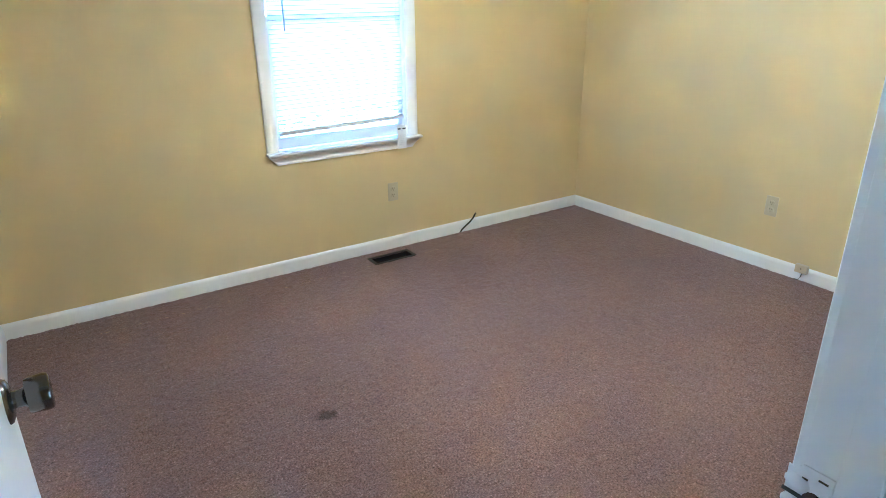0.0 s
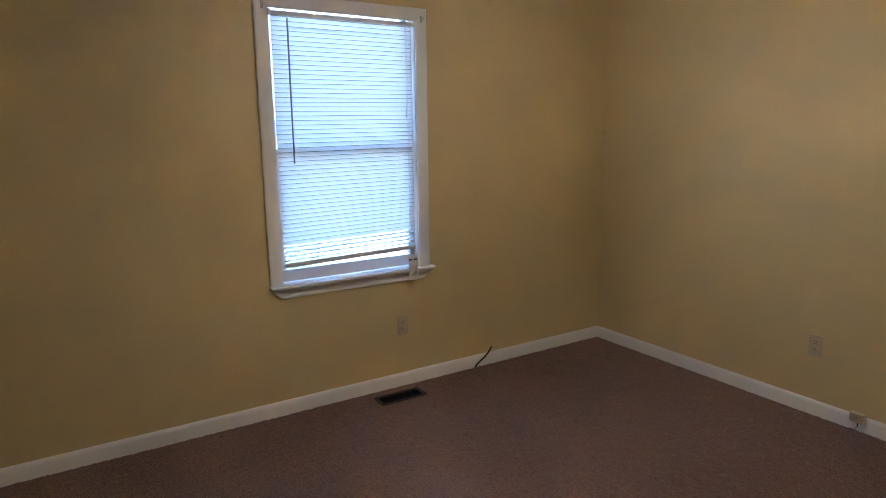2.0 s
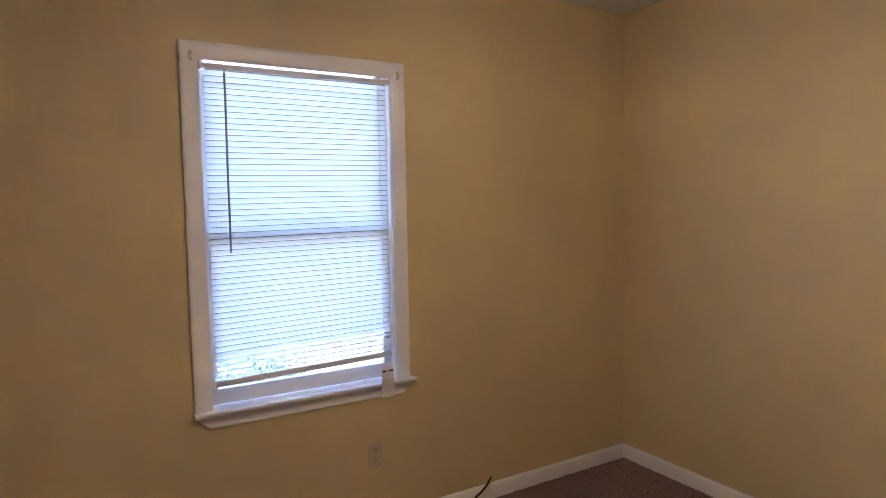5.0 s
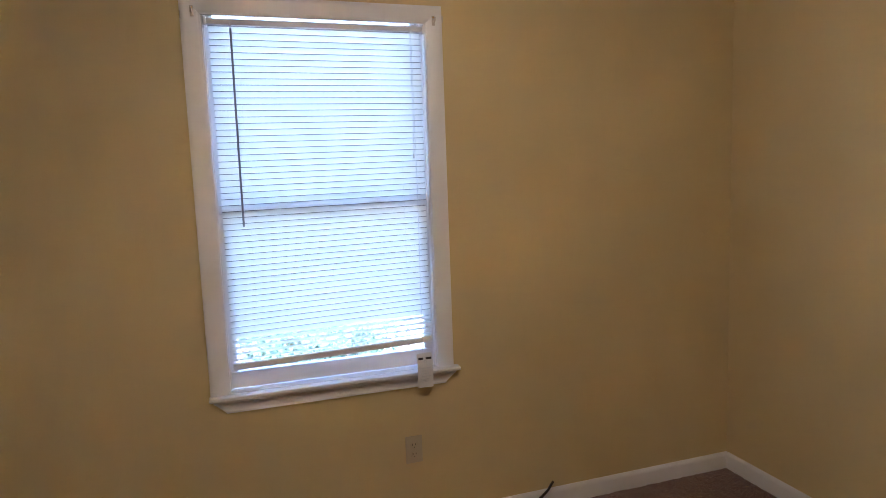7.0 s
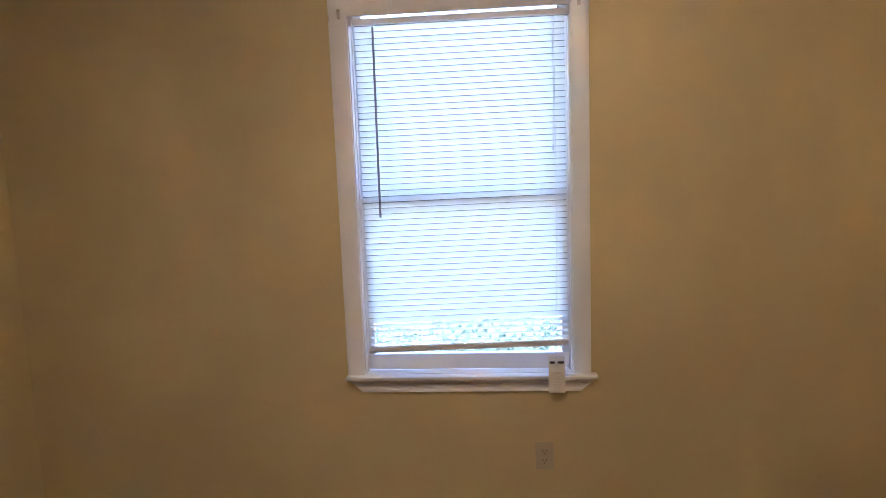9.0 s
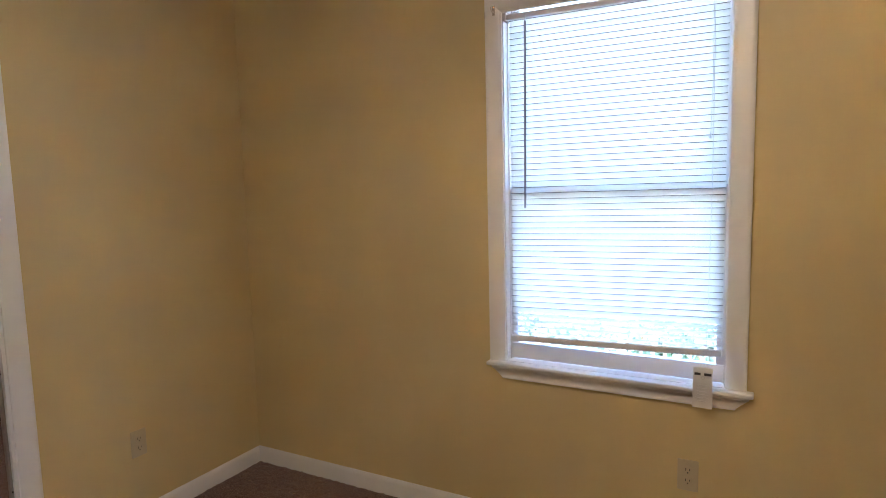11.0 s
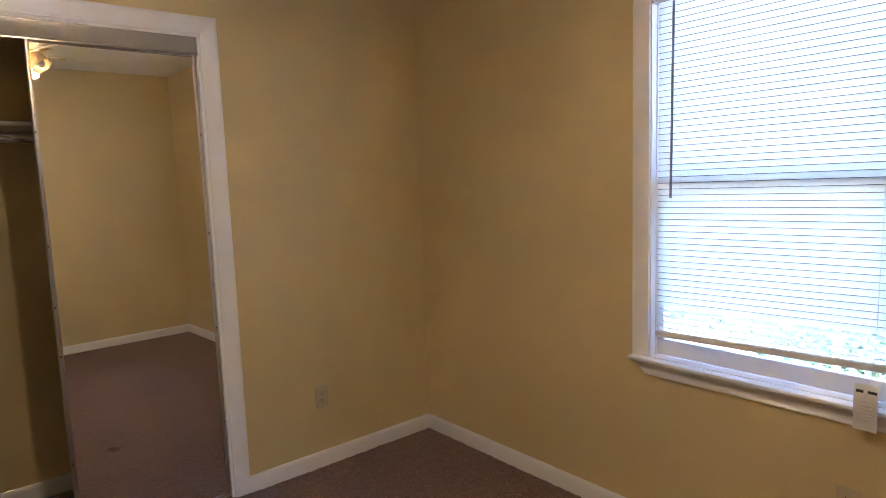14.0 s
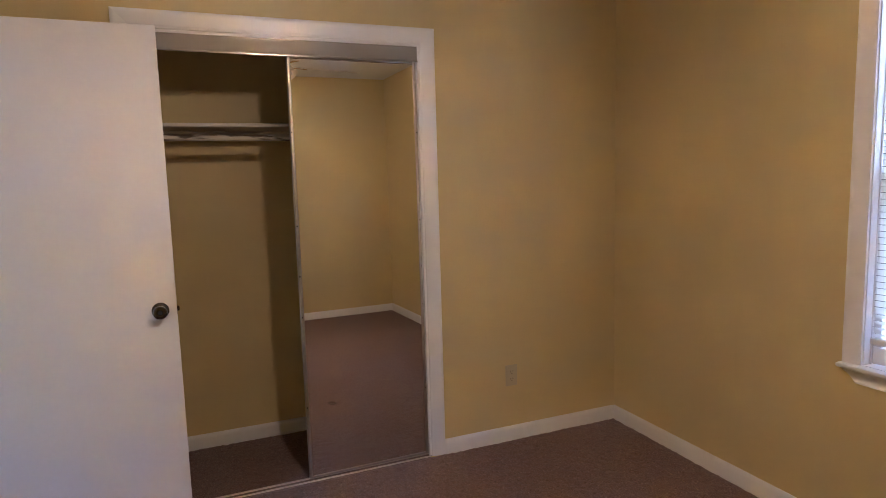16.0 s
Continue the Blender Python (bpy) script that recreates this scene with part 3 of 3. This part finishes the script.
    return o


outlet(pose(2.094, 0.0, 0.362), "almond duplex wall outlet below the window")
outlet(pose(0.0, -0.676, 0.353, 0, 0, 90), "almond duplex wall outlet beside the closet")
outlet(pose(XB, -1.503, 0.363, 0, 0, -90), "almond duplex wall outlet on the plain wall")

jack = thing("phone_jack", pose(XB - 0.012, -1.742, 0.068, 0, 0, -90), "almond surface telephone jack on the baseboard", "phone jack")
part("housing", boxed((-0.033, -0.026, -0.022), (0.033, 0.0, 0.024), 0.004, 3), M_ALMOND, jack)
part("port", boxed((-0.008, -0.018, -0.0235), (0.008, -0.006, -0.0205)), M_DARK, jack)
part("screw", lathe([(0.0, 0.0018), (0.003, 0.001), (0.0035, 0.0)], 10, pose(0, -0.026, 0.004, 90)), M_NICKEL, jack)
part("wire", tube(bmesh.new(), [(0.004, -0.012, -0.022), (0.003, -0.016, -0.045), (-0.006, -0.020, -0.062), (-0.03, -0.018, -0.066)], 0.0025, 6), M_CABLE, jack)

# ---- coaxial cable stub ----
cable = thing("coaxial_cable", pose(2.60, -0.018, 0.0), "short black coaxial cable sticking up from the carpet", "cable")
part("sheath", tube(bmesh.new(), [(-0.012, 0.0, -0.012), (0.0, -0.002, 0.012), (0.028, -0.006, 0.036), (0.060, -0.008, 0.056), (0.088, -0.010, 0.082), (0.104, -0.012, 0.108)], 0.0055, 8), M_CABLE, cable)
part("connector", tube(bmesh.new(), [(0.103, -0.012, 0.106), (0.111, -0.013, 0.118)], 0.0052, 6), M_NICKEL, cable)

# ---- floor register ----
reg = thing("floor_register", pose((VX0 + VX1) / 2, (VY0 + VY1) / 2, 0.0), "dark brown metal floor register sunk in the carpet", "floor vent")
hx, hy = (VX1 - VX0) / 2, (VY1 - VY0) / 2
rim = slab((-hx - 0.008, hx + 0.008), (-hy - 0.007, hy + 0.007), [(-hx + 0.010, hx - 0.010, -hy + 0.009, hy - 0.009)], -0.001, 0.004, lambda u, v, w: (u, v, w))
part("frame", rim, M_RAILBRONZE, reg)
duct = slab((-hx + 0.004, hx - 0.004), (-hy + 0.004, hy - 0.004), [(-hx + 0.006, hx - 0.006, -hy + 0.006, hy - 0.006)], -0.118, -0.004, lambda u, v, w: (u, v, w))
part("duct", duct, M_DUCT, reg)
part("duct_floor", boxed((-hx + 0.004, -hy + 0.004, -0.125), (hx - 0.004, hy - 0.004, -0.119)), M_DUCT, reg)
louvre = part("louvre", boxed((-0.0012, -hy + 0.009, -0.007), (0.0012, hy - 0.009, 0.007)), M_DUCT, reg, place=pose(-hx + 0.028, 0, -0.028, 0, 24))
for k in range(1, 15):
    again(louvre, pose(-hx + 0.028 + k * (2 * hx - 0.056) / 14, 0, -0.028, 0, 24))
part("centre_bar", boxed((-hx + 0.016, -0.002, -0.030), (hx - 0.016, 0.002, -0.018)), M_RAILBRONZE, reg)

# ---- closet ----
closet_trim = thing("closet_casing", pose(0, 0, 0), "white painted casing round the closet opening", "trim", kind="structure")
casing_leg((0, CY1), (0, 1, 0), (1, 0, 0), 0.0, CZ, True, 0.072, "casing", closet_trim)
casing_leg((0, CY0), (0, -1, 0), (1, 0, 0), 0.0, CZ, True, 0.072, "casing", closet_trim)
casing_head((0, CY0), (0, CY1), (0, 1, 0), (1, 0, 0), CZ, 0.072, "casing", closet_trim)
for y0, y1 in ((CY0, CY0 + 0.012), (CY1 - 0.012, CY1)):
    part("jamb", boxed((-0.1, y0, 0.0), (0.004, y1, CZ - 0.012)), M_TRIM, closet_trim)
part("head_jamb", boxed((-0.1, CY0, CZ - 0.012), (0.004, CY1, CZ)), M_TRIM, closet_trim)
track = thing("sliding_door_track", pose(0, 0, 0), "satin metal head track and floor track of the closet doors", "track", kind="structure")
FAS = [(0.0, 0.070), (-0.004, 0.070), (-0.004, 0.004), (0.003, 0.0), (0.007, -0.002), (0.007, 0.003), (0.0025, 0.006), (0.0, 0.012)]
part("fascia", sweep(FAS, [((0.0, CY0 + 0.012 + k * (CY1 - CY0 - 0.024) / 8, 1.960), (1, 0, 0), (0, 0, 1)) for k in range(9)]), M_FASCIA, track)
part("channel", boxed((-0.085, CY0 + 0.012, 2.004), (-0.004, CY1 - 0.012, 2.025)), M_FASCIA, track)
for x, h in ((-0.016, 0.011), (0.018, 0.010)):
    part("floor_rail", boxed((x - 0.0022, CY0 + 0.012, 0.002), (x + 0.0022, CY1 - 0.012, h), 0.0006), M_RAIL, track)
part("floor_plate", boxed((-0.019, CY0 + 0.012, -0.004), (0.021, CY1 - 0.012, 0.0035)), M_DUSTY, track)


def mirror_door(place, label, w=0.608):
    """Sliding mirror: face in x = 0, width along y, foot at z = 0."""
    h = 1.955
    d = thing("mirror_door", place, label, "mirror door", "sliding closet doors")
    part("backing", boxed((-0.018, -w / 2 + 0.004, 0.014), (-0.004, w / 2 - 0.004, h - 0.004)), M_SHELF, d)
    part("mirror", boxed((-0.0035, -w / 2 + 0.012, 0.016), (0.0, w / 2 - 0.012, h - 0.006)), M_MIRROR, d, soft=False)
    stile = [(-0.020, 0.0), (-0.020, 0.015), (0.001, 0.015), (0.003, 0.0125), (0.003, 0.0095), (0.005, 0.0075), (0.005, 0.003), (0.002, 0.0)]
    for s in (-1, 1):
        part("stile", sweep(stile, [((0, s * w / 2, 0.006 + k * (h - 0.006) / 10), (1, 0, 0), (0, -s, 0)) for k in range(11)]), M_CHROME, d)
        for z in (0.35, 0.78, 0.97, 1.2, 1.62):
            part("clip", boxed((0.004, s * (w / 2 - 0.0075), z), (0.0062, s * (w / 2 - 0.0025), z + 0.007), 0.001), M_DARK, d)
    part("bottom_rail", boxed((-0.020, -w / 2 + 0.015, 0.006), (0.003, w / 2 - 0.015, 0.017), 0.002), M_CHROME, d)
    part("top_rail", boxed((-0.020, -w / 2 + 0.015, h - 0.008), (0.003, w / 2 - 0.015, h), 0.002), M_CHROME, d)
    return d


mirror_door(pose(-0.004, -1.461, 0.008, 0, MIRROR_LEAN, MIRROR_YAW), "full-height frameless-look mirror sliding closet door with chrome edges, slid aside")
mirror_door(pose(-0.045, -1.448, 0.008), "second mirror sliding closet door parked behind the first", 0.56)

shelf = thing("closet_shelf", pose(-0.64, -1.795, 1.698), "white painted closet shelf on cleats", "shelf")
part("board", boxed((0.0, -0.845, -0.018), (0.31, 0.845, 0.0), 0.003), M_SHELF, shelf)
part("back_cleat", boxed((0.0, -0.845, -0.060), (0.018, 0.845, -0.018), 0.002), M_SHELF, shelf)
for s in (-1, 1):
    part("side_cleat", boxed((0.018, s * 0.845, -0.085), (0.36, s * 0.827, -0.018), 0.002), M_SHELF, shelf)
rod = thing("closet_rod", pose(-0.33, -1.795, 1.633), "white wooden clothes rod, paint worn through in patches", "clothes rod")
part("pole", tube(bmesh.new(), [(0, -0.83 + 1.66 * k / 12, -0.004 * math.sin(math.pi * k / 12)) for k in range(13)], 0.0165, 16), M_ROD, rod)
for s in (-1, 1):
    part("socket", lathe([(0.018, 0.0), (0.027, 0.0), (0.027, 0.006), (0.018, 0.006)], 20, pose(0, s * 0.822, 0, 90), True), M_CHROME, rod)

# ---- entrance door ----
frame_e = thing("door_frame", pose(0, 0, 0), "white painted entrance door frame with a worn strike", "door frame", kind="structure")
YH = YS - 0.115
for x0, x1 in ((DX0 - 0.02, DX0), (DX1, DX1 + 0.02)):
    part("jamb", boxed((x0, YH, 0.0), (x1, YS, DZ), 0.0015), M_TRIM, frame_e)
part("head_jamb", boxed((DX0 - 0.02, YH, DZ), (DX1 + 0.02, YS, DZ + 0.02)), M_TRIM, frame_e)
for x0, x1 in ((DX0, DX0 + 0.011), (DX1 - 0.011, DX1)):
    part("stop", boxed((x0, YS - 0.078, 0.0), (x1, YS - 0.040, DZ - 0.011), 0.002), M_TRIM, frame_e)
part("head_stop", boxed((DX0, YS - 0.078, DZ - 0.011), (DX1, YS - 0.040, DZ), 0.002), M_TRIM, frame_e)
casing_leg((DX1 + 0.006, YS), (1, 0, 0), (0, 1, 0), 0.0, DZ + 0.006, True, 0.066, "casing", frame_e)
casing_leg((DX0 - 0.006, YS), (-1, 0, 0), (0, 1, 0), 0.0, DZ + 0.006, True, 0.066, "casing", frame_e)
casing_head((DX0 - 0.006, YS), (DX1 + 0.006, YS), (1, 0, 0), (0, 1, 0), DZ + 0.006, 0.066, "casing", frame_e)
casing_leg((DX1 + 0.006, YH), (1, 0, 0), (0, -1, 0), 0.0, DZ + 0.006, True, 0.066, "casing", frame_e)
casing_leg((DX0 - 0.006, YH), (-1, 0, 0), (0, -1, 0), 0.0, DZ + 0.006, True, 0.066, "casing", frame_e)
casing_head((DX0 - 0.006, YH), (DX1 + 0.006, YH), (1, 0, 0), (0, -1, 0), DZ + 0.006, 0.066, "casing", frame_e)
STRIKE = 0.928
STRIKE_PROFILE = [(YS - 0.036, 0.0), (YS - 0.004, 0.0), (YS + 0.004, 0.0008), (YS + 0.012, 0.004), (YS + 0.014, 0.0075)]
sp = bmesh.new()
front, back = [], []
for k, (y, d) in enumerate(STRIKE_PROFILE):
    h = 0.029 if k < 2 else 0.024 - 0.002 * k
    front.append([sp.verts.new((DX1 - 0.0022 + d, y, STRIKE + q * h)) for q in (-1, 1)])
    back.append([sp.verts.new((DX1 - 0.0004 + d, y, STRIKE + q * h)) for q in (-1, 1)])
for rows in (front, back):
    for a, b in zip(rows, rows[1:]):
        sp.faces.new([a[0], a[1], b[1], b[0]])
for q in (0, 1):
    for k in range(4):
        sp.faces.new([front[k][q], front[k + 1][q], back[k + 1][q], back[k][q]])
for k in (0, 4):
    sp.faces.new([front[k][0], front[k][1], back[k][1], back[k][0]])
strike = part("strike_plate", sp, M_TRIM, frame_e, "painted-over metal strike plate with a curled lip")
part("latch_hole", lathe([(0.0, 0.0009), (0.014, 0.0007), (0.0155, 0.0)], 11, pose(DX1 - 0.0022, YS - 0.020, STRIKE - 0.014, 0, -90) @ Matrix.Diagonal((1.0, 0.8, 1, 1))), M_LATCH, strike)
part("slot", boxed((DX1 - 0.0030, YS - 0.018, STRIKE - 0.0145), (DX1 - 0.0020, YS + 0.013, STRIKE - 0.0095)), M_DARK, strike)
for z in (0.003, -0.025):
    part("lip", lathe([(0.0, 0.0045), (0.006, 0.0038), (0.0105, 0.0018), (0.012, 0.0)], 14, pose(DX1 - 0.0016, YS - 0.001, STRIKE + z, 0, -90) @ Matrix.Diagonal((0.95, 1.2, 1, 1))), M_TRIM, strike)
for z, y, l in ((0.020, -0.026, 0.010), (0.013, -0.008, 0.006), (-0.020, -0.012, 0.008)):
    part("scratch", boxed((DX1 - 0.0028, YS + y - l / 2, STRIKE + z - 0.0012), (DX1 - 0.0018, YS + y + l / 2, STRIKE + z + 0.0012)), M_NICKEL, strike)
part("chipped_wood", lathe([(0.0, 0.0012), (0.014, 0.0010), (0.021, 0.0)], 11, pose(DX1 - 0.0004, YS - 0.018, STRIKE - 0.040, 0, -90) @ Matrix.Diagonal((1.1, 0.7, 1, 1))), M_WORN, frame_e, "bare splintered wood at the strike")

door = thing("door_1", pose(DX0 + 0.004, YS + 0.006, 0.0, 0, 0, DOOR_TURN), "white flat slab door standing open with a tarnished round knob", "door", kind="structure")
LEAF = 0.736
part("slab", boxed((0.004, -0.040, 0.014), (LEAF, -0.005, 2.012), 0.0018), M_DOOR, door)


def knob(side):
    """Round privacy knob on a rose; side -1 is the hall face."""
    y0 = -0.040 if side < 0 else -0.005
    m = pose(LEAF - 0.060, y0, STRIKE, 90 if side < 0 else -90)
    k = part("knob", lathe([(0.0, 0.051), (0.008, 0.051), (0.010, 0.0535), (0.0215, 0.054), (0.0250, 0.052), (0.0265, 0.047), (0.0252, 0.029), (0.0236, 0.0245), (0.0145, 0.023), (0.0125, 0.020), (0.0118, 0.011), (0.013, 0.006)], 32, m), M_NICKEL, door, "tarnished nickel door knob")
    part("rose", lathe([(0.012, 0.008), (0.022, 0.0075), (0.030, 0.004), (0.032, 0.0)], 32, m), M_NICKEL, k)
    part("turn_button", lathe([(0.0, 0.0522), (0.009, 0.0522), (0.0098, 0.0505)], 16, m), M_DARK, k)


knob(-1)
knob(1)
part("latch", boxed((LEAF - 0.001, -0.030, STRIKE - 0.009), (LEAF + 0.009, -0.016, STRIKE + 0.009), 0.002), M_NICKEL, door)
part("latch_plate", boxed((LEAF - 0.001, -0.035, STRIKE - 0.028), (LEAF + 0.0012, -0.010, STRIKE + 0.028)), M_NICKEL, door)
for z in (0.25, 1.02, 1.80):
    h = part("hinge", tube(bmesh.new(), [(0.0, 0.0, z - 0.045), (0.0, 0.0, z + 0.045)], 0.0055, 10), M_NICKEL, door)
    part("hinge_leaf", boxed((0.0025, -0.036, z - 0.044), (0.0045, -0.003, z + 0.044)), M_NICKEL, h)

# ---- ceiling fan ----
fan = thing("ceiling_fan", pose(FAN[0], FAN[1], ZC - 0.05), "white ceiling fan with brass arms and frosted lamp shades", "ceiling fan")
part("canopy", lathe([(0.0, 0.05), (0.085, 0.05), (0.088, 0.040), (0.080, -0.035), (0.055, -0.050), (0.0, -0.050)], 32), M_BLADE, fan)
part("motor_housing", lathe([(0.0, -0.045), (0.06, -0.048), (0.115, -0.062), (0.130, -0.085), (0.130, -0.135), (0.118, -0.158), (0.070, -0.172), (0.0, -0.172)], 40), M_BLADE, fan)
part("trim_band", lathe([(0.1305, -0.100), (0.133, -0.102), (0.133, -0.118), (0.1305, -0.120)], 40), M_BRASS, fan)
part("switch_housing", lathe([(0.0, -0.170), (0.058, -0.170), (0.062, -0.180), (0.062, -0.222), (0.050, -0.240), (0.022, -0.250), (0.0, -0.252)], 32), M_BRASS, fan)
BLADE_Z = -0.212


def blade_mesh():
    """Paddle along x, with rounded tip corners and a slight taper."""
    bm = bmesh.new()
    r0, r1, w0, w1 = 0.20, 0.69, 0.060, 0.077
    rim = [(r0, -w0), (r0 + 0.012, -w0 - 0.003)]
    for cy, a0 in ((-w1 + 0.024, -90), (w1 - 0.024, 0)):
        rim += [(r1 - 0.024 + 0.024 * math.cos(radians(a0 + 15 * k)), cy + 0.024 * math.sin(radians(a0 + 15 * k))) for k in range(7)]
    rim += [(r0 + 0.012, w0 + 0.003), (r0, w0)]
    lo = [bm.verts.new((x, y, -0.003)) for x, y in rim]
    hi = [bm.verts.new((x, y, 0.003)) for x, y in rim]
    n = len(rim)
    for k in range(n):
        bm.faces.new([lo[k], lo[(k + 1) % n], hi[(k + 1) % n], hi[k]])
    bm.faces.new(lo)
    bm.faces.new(hi)
    return bm


def iron_mesh():
    bm = boxed((0.055, -0.012, 0.004), (0.15, 0.012, 0.010), 0.002)
    box(bm, (0.14, -0.030, -0.010), (0.265, 0.030, -0.005), 0.002)
    box(bm, (0.135, -0.014, -0.010), (0.150, 0.014, 0.010), 0.002)
    return bm


b0 = i0 = None
for k in range(5):
    turn = FAN_TURN + 72 * k
    pb, pi = pose(0, 0, BLADE_Z, 0, 0, turn) @ pose(0, 0, 0, -11), pose(0, 0, BLADE_Z, 0, 0, turn) @ pose(0, 0, 0, -11)
    if b0 is None:
        b0, i0 = part("blade", blade_mesh(), M_BLADE, fan, place=pb), part("blade_iron", iron_mesh(), M_BRASS, fan, "brass blade arm", place=pi)
    else:
        again(b0, pb), again(i0, pi)

SHADE = [(0.020, 0.0), (0.024, -0.010), (0.040, -0.028), (0.052, -0.055), (0.055, -0.080), (0.058, -0.098), (0.064, -0.108), (0.062, -0.108), (0.056, -0.097), (0.0525, -0.080), (0.0495, -0.056), (0.0375, -0.030), (0.022, -0.013), (0.018, -0.002)]
for k in range(4):
    a = 40 + 90 * k
    m = pose(0, 0, -0.215, 0, 0, a) @ pose(0.062, 0, 0, 0, -38)
    arm = part("lamp_arm", tube(bmesh.new(), [(-0.02, 0, 0.0), (0.012, 0, 0.006), (0.018, 0, 0.0), (0.018, 0, -0.012)], 0.009, 10), M_BRASS, fan, "brass lamp arm", place=m)
    holder = m @ pose(0.018, 0, -0.010)
    part("lamp_socket", lathe([(0.0, 0.004), (0.021, 0.004), (0.025, -0.002), (0.024, -0.016), (0.016, -0.018), (0.015, -0.045), (0.0, -0.045)], 20), M_BRASS, fan, place=holder)
    part("shade", lathe(SHADE, 28, closed=True), M_FROST, fan, "frosted glass tulip shade", place=holder)
    lit = k != 1
    part("bulb", lathe([(0.0, -0.042), (0.012, -0.044), (0.015, -0.055), (0.025, -0.070), (0.028, -0.084), (0.024, -0.098), (0.013, -0.108), (0.0, -0.111)], 20), M_BULB if lit else M_BULBOFF, fan, place=holder)
    if lit:
        lamp = new("fan_lamp", bpy.data.lights.new("fan_lamp", "POINT"))
        lamp.data.energy, lamp.data.color, lamp.data.shadow_soft_size = LAMP_W, LAMP_C, 0.028
        lamp.matrix_world = fan.matrix_basis @ holder @ pose(0, 0, -0.124)
for dx, dy, z1 in ((-0.050, 0.026, -0.414), (0.056, 0.070, -0.421)):
    top = (dx * 0.75, dy * 0.75, -0.232)
    chain = part("pull_chain", tube(bmesh.new(), [top, (dx * 0.9, dy * 0.9, -0.245), (dx, dy, -0.27), (dx, dy, z1 + 0.022)], 0.0011, 6), M_BRASS, fan, "brass bead pull chain")
    bead = None
    for j in range(30):
        z = -0.27 - j * 0.0048
        if z < z1 + 0.022:
            break
        bead = part("bead", lathe([(0.0, 0.0019), (0.0016, 0.001), (0.0019, 0.0), (0.0016, -0.001), (0.0, -0.0019)], 8), M_BRASS, chain, place=pose(dx, dy, z)) if bead is None else again(bead, pose(dx, dy, z), chain)
    part("fob", lathe([(0.0, 0.022), (0.003, 0.0215), (0.0052, 0.014), (0.0078, 0.001), (0.0082, -0.007), (0.0066, -0.013), (0.0030, -0.0165), (0.0, -0.017)], 16, pose(dx, dy, z1)), M_FOB, chain, "teardrop cream and brass fob")

# ---- outdoors ----
GZ = -0.55
bm = bmesh.new()
bmesh.ops.create_grid(bm, x_segments=40, y_segments=40, size=400, matrix=Matrix.Translation((0, 0, GZ)))
structure(part("ground", bm, M_GRASS), "mown green lawn around the house", "ground")
M_CONC = surface("sunlit_pale_concrete", (0.40, 0.395, 0.375), 0.85, vary=0.12, big=0.8, fine=60, relief=0.001)
# the part south of the house is unseen, added to reflect sun into the hall
structure(part("pavement", boxed((-7, -14, GZ - 0.1), (10, 14, GZ + 0.006)), M_CONC, soft=False), "pale concrete yard, its unseen south part added to bounce light", "pavement")
FY = 2.1
fence = thing("chain_link_fence", pose(1.5, FY, GZ), "galvanised chain-link fence across the lawn", "fence")
for k in range(5):
    part("post", tube(bmesh.new(), [(-4 + 2 * k - 0.11, 0.03, 0), (-4 + 2 * k - 0.11, 0.03, 1.28)], 0.024, 10), M_GALV, fence)
part("top_rail", tube(bmesh.new(), [(-4, 0.03, 1.22), (5, 0.03, 1.22)], 0.018, 10), M_GALV, fence)
mesh = bmesh.new()
for k in range(220):
    x, s = -4 + 0.04 * k, 1 if k % 2 else -1
    tube(mesh, [(x + (0.0195 if j % 2 else -0.0195) * s, 0.0025 * (1 if j % 2 else -1), 0.03 + 0.04 * j) for j in range(30)], 0.0027, 3)
tagged(part("wire_mesh", mesh, M_GALV, fence, soft=False), kind="stuff")


def shrub(place, size, seed):
    rng = random.Random(seed)
    s = thing("shrub", place, "leafy green shrub beyond the fence", "shrub", "shrubs beyond the fence")
    stems, leaves = bmesh.new(), bmesh.new()
    for _ in range(9):
        a, r = rng.uniform(0, 6.28), rng.uniform(0.1, 0.5) * size
        tip = Vector((r * math.cos(a), r * math.sin(a), rng.uniform(0.6, 1.1) * size))
        tube(stems, [(0, 0, -0.02), tip * 0.5 + Vector((0, 0, 0.08 * size)), tip], 0.012, 5)
        for _ in range(130):
            c = tip * rng.uniform(0.1, 1.05) + Vector([rng.gauss(0, 0.14 * size) for _ in range(3)])
            c.z = max(c.z, 0.03)
            m = Matrix.LocRotScale(c, Euler([rng.uniform(0, 6.28) for _ in range(3)]), [rng.uniform(0.045, 0.08)] * 3)
            q = [leaves.verts.new(m @ Vector(p)) for p in ((-1, 0, 0), (-0.2, -0.45, 0.1), (1, 0, 0), (-0.2, 0.45, 0.1))]
            leaves.faces.new(q)
    part("stem", stems, M_WORN, s)
    tagged(part("foliage", leaves, M_LEAF, s, soft=False), kind="stuff")


for n in range(5):
    shrub(pose(1.05 + 0.32 * n, 2.7 + 0.18 * (n % 3), GZ + 0.006), 0.8 + 0.08 * (n % 2), n)
for n in range(6):
    shrub(pose(-3.2 + 0.75 * n, 5.0 + 0.3 * (n % 2), GZ + 0.006), 1.15 + 0.1 * (n % 3), 20 + n)
